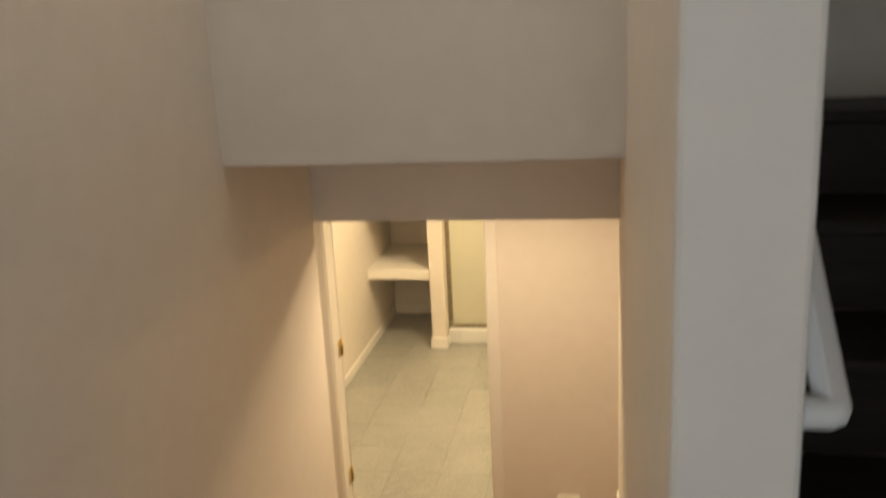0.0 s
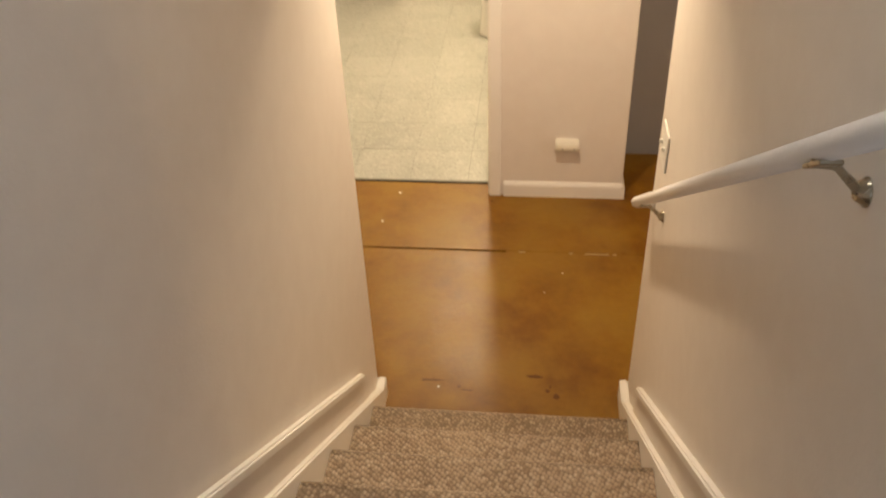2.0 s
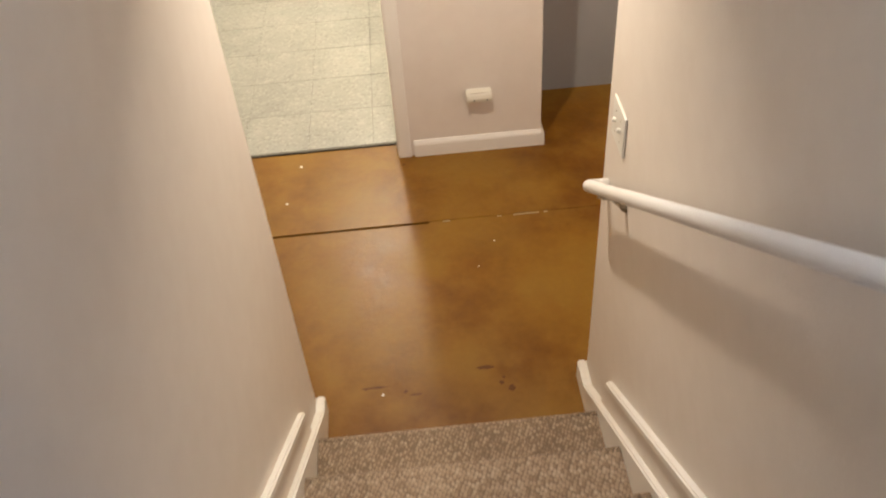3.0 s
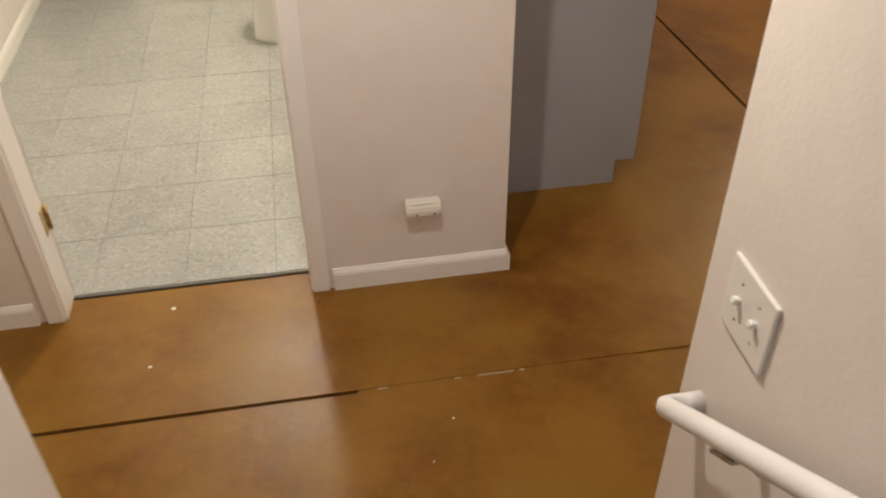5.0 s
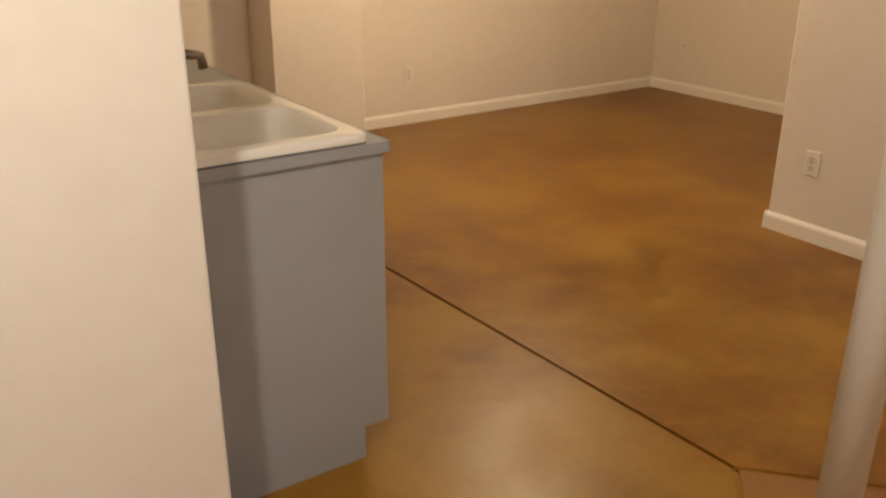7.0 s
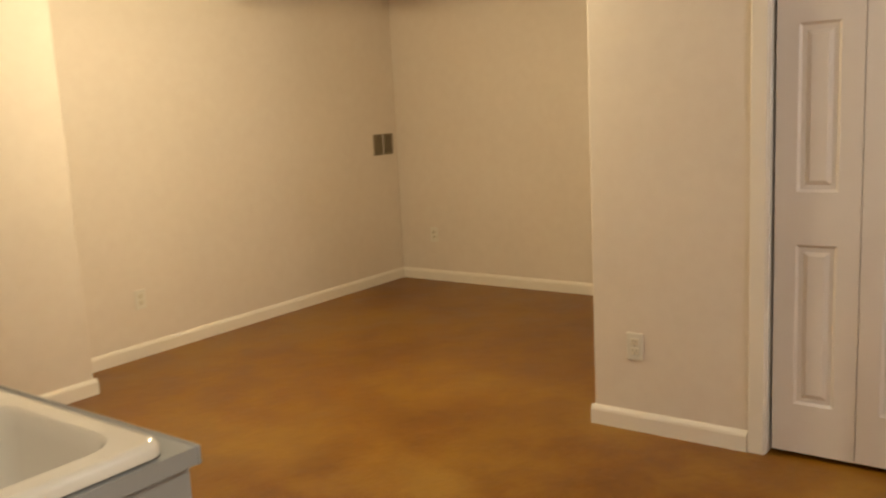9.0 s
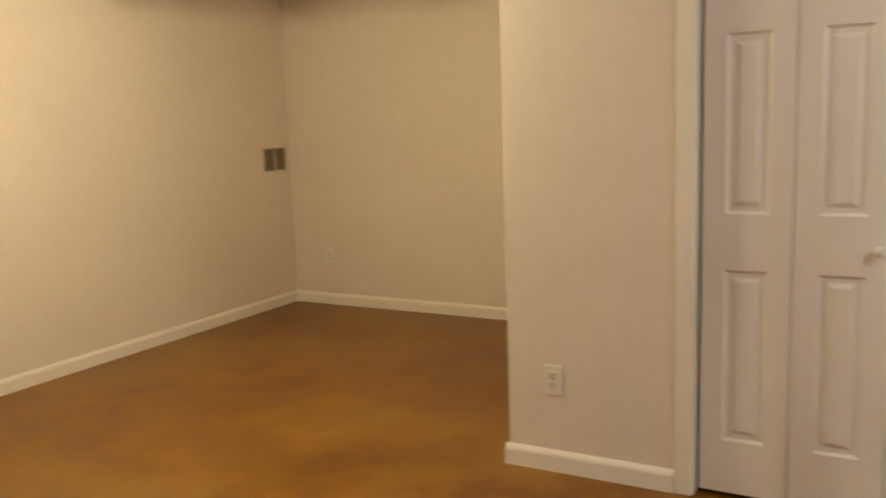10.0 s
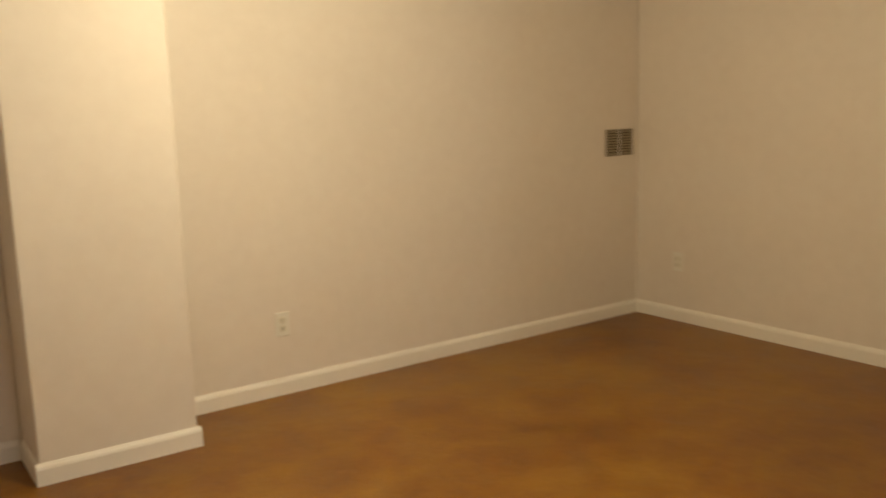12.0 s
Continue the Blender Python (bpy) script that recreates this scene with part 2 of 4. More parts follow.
def tube(points, radius, sides=20, caps=True, bm=None):
    """A round bar along a line of points."""
    bm = bm or bmesh.new()
    pts = [Vector(p) for p in points]
    rings = []
    for i, p in enumerate(pts):
        a = (pts[i] - pts[i - 1]).normalized() if i else None
        b = (pts[i + 1] - pts[i]).normalized() if i < len(pts) - 1 else None
        d = ((a or b) + (b or a)).normalized()
        side = d.cross(Vector((0, 0, 1)))
        if side.length < 1e-4:
            side = Vector((1, 0, 0))
        side.normalize()
        up = side.cross(d)
        rings.append([bm.verts.new(p + radius * (math.cos(t) * side + math.sin(t) * up)) for t in (2 * math.pi * k / sides for k in range(sides))])
    for r0, r1 in zip(rings, rings[1:]):
        for k in range(sides):
            f = bm.faces.new((r0[k], r0[(k + 1) % sides], r1[(k + 1) % sides], r1[k]))
            f.smooth = True
    if caps:
        bm.faces.new(rings[0][::-1])
        bm.faces.new(rings[-1])
    bmesh.ops.recalc_face_normals(bm, faces=bm.faces)
    return bm


def arc(a, corner, b, r, n=6):
    """Points of a rounded bend from a to b round a corner."""
    a, c, b = Vector(a), Vector(corner), Vector(b)
    p, q = c + (a - c).normalized() * r, c + (b - c).normalized() * r
    return [a] + [(1 - t) ** 2 * p + 2 * t * (1 - t) * c + t * t * q for t in (i / n for i in range(n + 1))] + [b]


def prism(profile, axis, lo, hi):
    """A profile of (u, v) points pushed along an axis from lo to hi."""
    bm = bmesh.new()

    def at(u, v, w):
        return {"x": (w, u, v), "y": (u, w, v), "z": (u, v, w)}[axis]
    a = [bm.verts.new(at(u, v, lo)) for u, v in profile]
    b = [bm.verts.new(at(u, v, hi)) for u, v in profile]
    n = len(profile)
    for i in range(n):
        bm.faces.new((a[i], a[(i + 1) % n], b[(i + 1) % n], b[i]))
    bm.faces.new(a[::-1])
    bm.faces.new(b)
    bmesh.ops.recalc_face_normals(bm, faces=bm.faces)
    return bm


def lathe(profile, sides=24, sx=1.0, sy=1.0):
    """A turned shape round z from (radius, z) pairs."""
    bm = bmesh.new()
    rings = [[bm.verts.new((r * sx * math.cos(2 * math.pi * k / sides), r * sy * math.sin(2 * math.pi * k / sides), z)) for k in range(sides)] for r, z in profile]
    for r0, r1 in zip(rings, rings[1:]):
        for k in range(sides):
            bm.faces.new((r0[k], r0[(k + 1) % sides], r1[(k + 1) % sides], r1[k])).smooth = True
    bm.faces.new(rings[0][::-1])
    bm.faces.new(rings[-1])
    bmesh.ops.recalc_face_normals(bm, faces=bm.faces)
    return bm


# ---- plan ----
W = 0.929          # face of the stair's east wall
T = 0.115          # partition thickness
END = 0.215        # where the stair's west wall ends
END_E = 0.260      # and its east wall
TE = 0.102         # thickness of the wall between the flights
HALL = 1.628       # face of the wall with the bathroom door
CORNER = 0.994     # its corner, and the wall behind the sink
CH = 2.31          # basement ceiling
RISE, RUN, STEPS = 0.187, 0.255, 7
LAND = RISE * STEPS
TOP = 5.0
XW = -1.05         # west wall of hall and bathroom
NORTH, EAST = 5.467, 6.287
PIL = (2.606, 3.208, 5.046)
RECESS = 5.375
STUBX, STUBY = 4.076, 2.634
SOUTH = -1.10
BATHN = 5.300


def wall(name, *spans, label="cream painted drywall wall"):
    return structure(name, boxes(*spans, bevel=0.006, seg=2), WALL, label, "wall")


def stair_wall(name, x0, x1, y0, end, label):
    """A wall beside the stair that carries the lintel past its foot."""
    bm = prism([(y0, -0.02), (end, -0.02), (end, 2.077), (0.36, 2.077), (0.36, TOP), (y0, TOP)], "x", x0, x1)
    bmesh.ops.bevel(bm, geom=list(bm.edges), offset=0.006, segments=2, profile=0.5, affect="EDGES", clamp_overlap=True)
    return structure(name, bm, WALL, label, "wall")


stair_wall("wall_stair_west", -T, 0.0, -3.1, END, "cream painted wall along the carpeted stair")
stair_wall("wall_stair_east", W, W + TE, -1.63, END_E, "cream painted wall between the two stair flights")
wall("wall_bathroom_south", (XW, -0.470, HALL, HALL + T, -0.02, CH), (0.345, CORNER, HALL, HALL + T, -0.02, CH), (-0.470, 0.345, HALL, HALL + T, 2.05, CH))
wall("wall_sink", (CORNER - T, CORNER, HALL + T, RECESS + 0.1, -0.02, CH), label="cream painted wall behind the sink counter")
wall("wall_bathroom_north", (XW - T, CORNER - T, BATHN, BATHN + T, -0.02, CH))
wall("wall_hall_west", (XW - T, XW, END - T, BATHN, -0.02, CH))
wall("wall_hall_south", (XW, -T, END - T, END, -0.02, CH))
wall("wall_recess", (CORNER, PIL[0], RECESS, RECESS + 0.2, -0.02, CH), label="cream painted wall behind the recess")
wall("wall_pilaster", (PIL[0], PIL[1], PIL[2], RECESS + 0.2, -0.02, CH), label="cream painted chase bumped out of the long wall")
SKEW = 0.93        # the long wall is this many degrees out of square, about the east corner
wall("wall_north", (PIL[1] - EAST, T, 0.0, T + 0.06, -0.02, CH), label="long cream painted basement wall").matrix_world = pose(EAST, NORTH, 0, 0, 0, SKEW)
wall("wall_east", (EAST, EAST + T, STUBY - T, NORTH, -0.02, CH), label="cream painted end wall of the basement room")
wall("wall_closet_side", (STUBX + T, EAST, STUBY - T, STUBY, -0.02, CH), label="cream painted side wall of the closet")
wall("wall_closet_front", (STUBX, STUBX + T, 1.920, STUBY, -0.02, CH), (STUBX, STUBX + T, SOUTH, 0.710, -0.02, CH), (STUBX, STUBX + T, 0.710, 1.920, 2.05, CH), label="cream painted wall with the closet doorway")
wall("wall_closet_back", (STUBX + 0.75, STUBX + 0.85, SOUTH, STUBY - T, -0.02, CH))
wall("wall_south", (2.05, STUBX + 0.85, SOUTH - T, SOUTH, -0.02, CH))
wall("wall_under_stair", (W, W + TE, -3.1, -1.63, -0.02, LAND - 0.25))
wall("wall_entry", (-T, 0.45, -3.1 - T, -3.1, LAND - 0.3, TOP), (1.45, 2.2, -3.1 - T, -3.1, LAND - 0.3, TOP), (0.45, 1.45, -3.1 - T, -3.1, LAND + 2.05, TOP), (0.45, 1.45, -3.1 - T, -3.1, LAND - 0.3, LAND), label="cream painted wall closing the unseen side of the landing")
wall("wall_upper_east", (2.05, 2.2, -3.1, 0.36, -0.02, TOP), label="cream painted wall beside the upper flight")

# lintel over the foot of the stair, and the deeper bulkhead in front of it
structure("wall_lintel", prism([(0.221, 2.077), (0.221, 2.353), (-0.390, 2.353), (-0.390, TOP), (0.36, TOP), (0.36, 2.077)], "x", 0.0, W), WALL, "cream painted lintel and bulkhead over the stair", "wall")
structure("wall_upper_north", boxes((W + TE, 2.05, 0.13, END_E - 0.005, -0.02, 2.077), (W + TE, 2.05, 0.13, 0.36, 2.077, TOP)), WALL, "cream painted wall closing the upper flight", "wall")

# ceilings
structure("ceiling", boxes((XW - T, CORNER, 0.36, BATHN + T, CH, CH + 0.12), (XW - T, -T, END - T, 0.36, CH, CH + 0.12), (CORNER, EAST + T, 0.36, NORTH + T, CH, CH + 0.12), (2.05, STUBX + 0.85, SOUTH - T, 0.36, CH, CH + 0.12)), CEIL, "white painted basement ceiling", "ceiling")
structure("ceiling_upper", boxes((-T, 2.2, -3.1 - T, 0.4, TOP, TOP + 0.1)), CEIL, "white painted ceiling above the entry", "ceiling")

# concrete floor in slabs parted by control joints, with a diamond round the column
G = 0.007
NN, WN, EN, SN = (2.345, 1.448), (2.044, 1.150), (2.630, 1.145), (2.335, 0.850)
floor_ob = structure("floor", boxes((XW - T, EAST + T, SOUTH - T, NORTH + T, -0.12, -0.012)), JOINTM, "amber acid-stained concrete floor with control joints", "floor")


def slab(corners, stain=CONC, label=""):
    return part("slab", prism(corners, "z", -0.0115, 0.0), stain, floor_ob, label)


D = 2.185
slab([(XW, WN[1] + G), (WN[0] - G, WN[1] + G), (NN[0] - G, NN[1] + G), (D - G, NORTH), (XW, NORTH)], CONC_TAN, "olive-tan stained slab")
slab([(NN[0] + G, NN[1] + G), (EN[0] + G, EN[1] + G), (EAST, 1.125 + G), (EAST, NORTH), (D + G, NORTH)])
slab([(XW, SOUTH), (SN[0] - G, SOUTH), (SN[0] - G, SN[1] - G), (WN[0] - G, WN[1] - G), (XW, WN[1] - G)], CONC_TAN, "olive-tan stained slab")
slab([(SN[0] + G, SOUTH), (EAST, SOUTH), (EAST, 1.125 - G), (EN[0] + G, EN[1] - G), (SN[0] + G, SN[1] - G)])
slab([(NN[0], NN[1] - 2 * G), (WN[0] + 2 * G, WN[1]), (SN[0], SN[1] + 2 * G), (EN[0] - 2 * G, EN[1])], CONC_RED, "red-brown stained diamond")
for p, q in ((NN, WN), (NN, EN), (SN, WN), (SN, EN)):
    nx, ny = Vector((q[1] - p[1], p[0] - q[0])).normalized() * 2 * G
    part("joint_filler", prism([(p[0] - nx, p[1] - ny), (q[0] - nx, q[1] - ny), (q[0] + nx, q[1] + ny), (p[0] + nx, p[1] + ny)], "z", -0.0118, -0.0035), CONC, floor_ob)
# the hall joint is packed with filler along part of its length
part("joint_filler", boxes((0.44, 1.30, WN[1] - G, WN[1] + G, -0.0115, -0.002), (1.30, 2.03, WN[1] - G, WN[1] + G, -0.0115, -0.0055)), CONC_TAN, floor_ob)
rnd = random.Random(4)
for x, w in ((0.50, 0.03), (0.80, 0.11), (0.73, 0.02), (0.93, 0.015)):
    part("joint_filler", boxes((x, x + w, WN[1] - 0.004, WN[1] + 0.003, -0.004, 0.0004)), CHIP, floor_ob, "pale chipped filler")


def blot(name, x, y, r, material, label, category, flat=1.0):
    bm = bmesh.new()
    n = 14
    ring = [bm.verts.new((r * (0.7 + 0.5 * rnd.random()) * math.cos(2 * math.pi * k / n), flat * r * (0.7 + 0.5 * rnd.random()) * math.sin(2 * math.pi * k / n), 0.0)) for k in range(n)]
    f = bm.faces.new(ring)
    ext = bmesh.ops.extrude_face_region(bm, geom=[f])
    bmesh.ops.translate(bm, verts=[v for v in ext["geom"] if isinstance(v, bmesh.types.BMVert)], vec=(0, 0, 0.0007))
    bmesh.ops.recalc_face_normals(bm, faces=bm.faces)
    ob = link_mesh(name, bm, material)
    ob.location = (x, y, 0.0)
    return tagged(ob, label, category, "marks on the floor")


STAIN = paint("rust_stain", (0.125, 0.043, 0.008), 0.8, 0.1, 60, 0.3)
for x, y, r in ((0.670, 0.247, 0.014), (0.637, 0.273, 0.009), (0.647, 0.296, 0.006), (0.30, 0.275, 0.008), (0.16, 0.30, 0.005), (0.352, 1.565, 0.007)):
    blot("floor_stain", x, y, r, STAIN, "small dark rust stain on the concrete floor", "stain")
for x, y, r, flat in ((0.195, 0.304, 0.045, 0.10), (0.334, 0.258, 0.022, 0.16), (0.586, 0.347, 0.030, 0.30)):
    blot("floor_stain", x, y, r, STAIN, "thin dark scuff mark on the concrete floor", "stain", flat)
for x, y, r in ((-0.173, 1.362, 0.006), (0.70, 1.00, 0.004), (0.22, 0.27, 0.005), (-0.12, 1.62, 0.008), (0.62, 0.86, 0.003)):
    blot("paint_speck", x, y, r, IVORY, "small pale paint speck on the concrete floor", "paint speck")

# ---- baseboards ----
BH, BT = 0.084, 0.014


def board_profile():
    return [(0, 0), (BT, 0), (BT, BH - 0.022), (BT - 0.003, BH - 0.012), (BT - 0.008, BH - 0.004), (0.004, BH), (0, BH)]


def baseboard(axis, lo, hi, at, sign, z=0.0):
    """Along an axis from lo to hi on the wall face at, standing out to the side of sign."""
    if axis == "x":
        bm = prism([(at + sign * u, z + v) for u, v in board_profile()], "x", lo, hi)
    else:
        bm = prism([(at + sign * u, z + v) for u, v in board_profile()], "y", lo, hi)
    return structure("baseboard", bm, TRIM, "white painted wooden baseboard", "baseboard")


baseboard("x", 0.408, CORNER, HALL, -1)
baseboard("y", HALL - BT, 2.06, CORNER, 1)
baseboard("x", CORNER, PIL[0] - BT, RECESS, -1)
baseboard("y", PIL[2], RECESS - BT, PIL[0], -1)
baseboard("x", PIL[0] - BT, PIL[1] + BT, PIL[2], -1)
baseboard("y", PIL[2], NORTH - 0.05 - BT, PIL[1], 1)
baseboard("x", PIL[1] - EAST + 0.002, -BT, 0.0, -1).matrix_world = pose(EAST, NORTH, 0, 0, 0, SKEW)
baseboard("y", STUBY + BT, NORTH, EAST, -1)
baseboard("x", STUBX, EAST - BT, STUBY, 1)
baseboard("y", 1.985, STUBY + BT, STUBX, -1)
baseboard("y", SOUTH, 0.640, STUBX, -1)
baseboard("x", 2.2, STUBX - BT, SOUTH, 1)
baseboard("x", W + TE, 2.05 - BT, END_E - 0.005, 1)
baseboard("x", 2.05 - BT, 2.2 + BT, 0.36, 1)
baseboard("y", END_E, 0.36, 2.05, -1)
baseboard("y", SOUTH + BT, 0.36, 2.2, 1)
baseboard("x", W - BT, W + TE, END_E, 1)
baseboard("x", -T, BT, END, 1)
baseboard("x", XW + BT, -T, END, 1)
baseboard("y", END, HALL - BT, XW, 1)
baseboard("x", XW, -0.540, HALL, -1)
baseboard("y", HALL + T, BATHN, XW, 1)
baseboard("x", XW + BT, -0.54, BATHN, -1)
baseboard("y", HALL + T, 4.45, CORNER - T, -1)

# ---- carpeted stair ----
stair = thing("staircase", "stair covered in beige and brown looped carpet", "stairs", kind="structure")
for k in range(STEPS):
    y0 = -RUN * k
    z = RISE * (k + 1)
    back = y0 - RUN - 0.03 if k < STEPS - 1 else -3.1
    n = 0.034
    prof = [(y0 - 0.028, z - RISE + (0.0 if k == 0 else 0.002)), (y0 - 0.028, z - 0.042)]
    prof += [(y0 - n + n * math.cos(a), z - n + n * math.sin(a)) for a in (radians(t) for t in (-70, -40, -10, 20, 45, 70, 90))]
    prof += [(back, z), (back, z - RISE + (0.0 if k == 0 else 0.002))]
    bm = prism(prof, "x", 0.031, W - 0.031) if k < STEPS - 1 else prism(prof, "x", 0.002, W - 0.002)
    for f in bm.faces:
        f.smooth = abs(f.normal.x) < 0.5 and f.calc_area() < 0.05
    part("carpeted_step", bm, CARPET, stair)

SL = RISE / RUN


for x0, x1, sgn in ((0.0, 0.03, 1), (W - 0.03, W, -1)):
    trim = thing("stair_skirting", "white painted skirting boards along the carpeted stair", "skirting", kind="structure")
    wall_x = 0.0 if sgn > 0 else W
    a = (0.0, 0.030) if sgn > 0 else (W - 0.030, W)
    y_end = (END if sgn > 0 else END_E) + BT
    y_meet = (RISE + 0.018 - BH) / SL
    prof = [(-1.62, RISE + SL * 1.62 + 0.018), (y_meet, BH), (y_end, BH), (y_end, 0.0), (0.0, 0.0), (-1.62, RISE + SL * 1.62 - 0.30)]
    bm = prism(prof, "x", *a)
    bmesh.ops.bevel(bm, geom=[e for e in bm.edges if all(f.normal.z > -0.1 for f in e.link_faces)], offset=0.005, segments=2, affect="EDGES", clamp_overlap=True)
    part("stringer_board", bm, TRIM, trim)
    b = (0.0, 0.012) if sgn > 0 else (W - 0.012, W)
    prof = [(-1.60, RISE + SL * 1.60 + 0.140), (-0.040, RISE + SL * 0.04 + 0.140), (-0.028, RISE + SL * 0.028 + 0.10), (0.02, RISE - SL * 0.02 + 0.0), (-1.60, RISE + SL * 1.60 + 0.0)]
    part("backing_board", prism(prof, "x", *b), WALL, trim)
    c = (0.0, 0.022) if sgn > 0 else (W - 0.022, W)
    prof = [(-1.60, RISE + SL * 1.60 + 0.150), (-0.045, RISE + SL * 0.045 + 0.150), (-0.030, RISE + SL * 0.03 + 0.118), (-1.60, RISE + SL * 1.60 + 0.118)]
    bm = prism(prof, "x", *c)
    bmesh.ops.bevel(bm, geom=list(bm.edges), offset=0.005, segments=2, affect="EDGES", clamp_overlap=True)
    part("cap_moulding", bm, TRIM, trim)


# ---- handrails ----
def handrail(label, wall_x, side, y0, z0, y1, z1, bracket_ys, r=0.0165):
    ob = thing("handrail", label, "handrail")
    ax = wall_x + side * 0.055
    s = (z1 - z0) / (y1 - y0)
    p0, p1 = (ax, y0, z0), (ax, y1, z1)
    mid = Vector(p0).lerp(Vector(p1), 0.5)
    pts = arc((wall_x, y0, z0), p0, mid, 0.004, 2)[:-1] + arc(mid, p1, (wall_x, y1, z1), 0.004, 2)[1:]
    part("rail", tube(pts, r, 24), RAILP, ob)
    for y in bracket_ys:
        z = z0 + s * (y - y0)
        bm = boxes((ax - 0.013, ax + 0.013, y - 0.030, y + 0.030, -0.003, 0.003), bevel=0.0015, seg=1)
        bmesh.ops.rotate(bm, verts=bm.verts, cent=(ax, y, 0), matrix=Matrix.Rotation(math.atan(s), 3, "X"))
        bmesh.ops.translate(bm, verts=bm.verts, vec=(0, 0, z - r / math.cos(math.atan(s)) - 0.002))
        br = part("bracket", bm, NICKEL, ob, "brushed nickel rail bracket")
        zz = z - r - 0.004
        wx = wall_x + side * 0.010
        bm = bmesh.new()
        ring = []
        for px, pz, hw, ht in ((ax + side * 0.012, zz + 0.001, 0.006, 0.004), (ax - side * 0.012, zz - 0.001, 0.0065, 0.005), (wx, zz - 0.034, 0.0075, 0.0075)):
            ring.append([bm.verts.new((px, y + u * hw, pz + v * ht)) for u, v in ((-1, -1), (1, -1), (1, 1), (-1, 1))])
        for r0, r1 in zip(ring, ring[1:]):
            for k in range(4):
                bm.faces.new((r0[k], r0[(k + 1) % 4], r1[(k + 1) % 4], r1[k]))
        bm.faces.new(ring[0])
        bm.faces.new(ring[-1])
        bmesh.ops.recalc_face_normals(bm, faces=bm.faces)
        bmesh.ops.bevel(bm, geom=list(bm.edges), offset=0.0015, segments=2, affect="EDGES", clamp_overlap=True)
        part("bracket_arm", bm, NICKEL, br)
        bm = lathe([(0.018, 0), (0.018, 0.002), (0.014, 0.006), (0.010, 0.013)], 20)
        bmesh.ops.rotate(bm, verts=bm.verts, cent=(0, 0, 0), matrix=Matrix.Rotation(side * math.pi / 2, 3, "Y"))
        bmesh.ops.translate(bm, verts=bm.verts, vec=(wall_x, y, zz - 0.036))
        part("rosette", bm, NICKEL, br)
    return ob


handrail("white painted round handrail on nickel brackets on the stair wall", W, -1, 0.192, 0.924, -1.577, 2.191, (0.02, -1.20))

# ---- landing and upper flight ----
upper = thing("upper_staircase", "dark stained wooden flight rising from the entry landing", "stairs", kind="structure")
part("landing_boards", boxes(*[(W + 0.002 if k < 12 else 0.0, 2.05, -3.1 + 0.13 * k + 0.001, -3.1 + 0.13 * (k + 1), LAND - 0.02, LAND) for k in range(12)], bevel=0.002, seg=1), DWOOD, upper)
for k in range(7):
    y0 = -1.54 + 0.255 * k
    z = LAND + RISE * (k + 1)
    if y0 + 0.255 > 0.2:
        break
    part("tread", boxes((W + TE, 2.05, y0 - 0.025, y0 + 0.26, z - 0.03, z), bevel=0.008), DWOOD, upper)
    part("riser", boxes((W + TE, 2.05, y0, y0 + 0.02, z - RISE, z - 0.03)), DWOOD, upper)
handrail("white painted round handrail beside the dark wooden flight", W + TE, 1, -1.50, 2.29, 0.10, 3.46, (-1.28, 0.0))


# ---- bathroom doorway, door and casing ----
JL, JR, JT = -0.452, 0.331, 2.035


def casing(name, lo, hi, top, face, axis, sign, width=0.062, inner=0.0, z=0.0):
    """Door casing of two legs and a head on a wall face; inner: how deep the jamb lining runs."""
    ob = thing(name, "white painted door casing and jamb", "door frame", kind="structure")

    def put(u0, u1, v0, v1, w0, w1, n):
        span = (u0, u1, *sorted((face + sign * v0, face + sign * v1)), w0, w1) if axis == "x" else (*sorted((face + sign * v0, face + sign * v1)), u0, u1, w0, w1)
        part(n, boxes(span, bevel=0.004), TRIM, ob)
    for a, b in ((lo - width, lo - 0.006), (hi + 0.006, hi + width)):
        put(a, b, 0.0, 0.014, z, z + top + width, "casing_leg")
    put(lo - width, hi + width, 0.0, 0.0145, z + top + 0.006, z + top + width + 0.002, "casing_head")
    for a, b in ((lo - 0.018, lo), (hi, hi + 0.018)):
        put(a, b, -inner - 0.002, 0.002, z, z + top, "jamb")
    put(lo - 0.018, hi + 0.018, -inner - 0.002, 0.002, z + top, z + top + 0.018, "jamb")
    return ob


casing("door_frame_1", JL, JR, JT, HALL, "x", -1, inner=T)
casing("door_frame_2", JL, JR, JT, HALL + T, "x", 1, inner=0.0)


def panel_face(bm, x0, x1, z0, z1, y, out, depth=0.009):
    """A raised field in a sunk frame, on a door face at y that looks towards out."""
    rings = [(0.0, 0.0), (0.010, -depth), (0.026, -depth), (0.042, -0.002)]
    prev = None
    for inset, d in rings:
        yy = y + out * d
        r = [bm.verts.new(p) for p in ((x0 + inset, yy, z0 + inset), (x1 - inset, yy, z0 + inset), (x1 - inset, yy, z1 - inset), (x0 + inset, yy, z1 - inset))]
        if prev:
            for k in range(4):
                bm.faces.new((prev[k], prev[(k + 1) % 4], r[(k + 1) % 4], r[k]))
        prev = r
    bm.faces.new(prev)


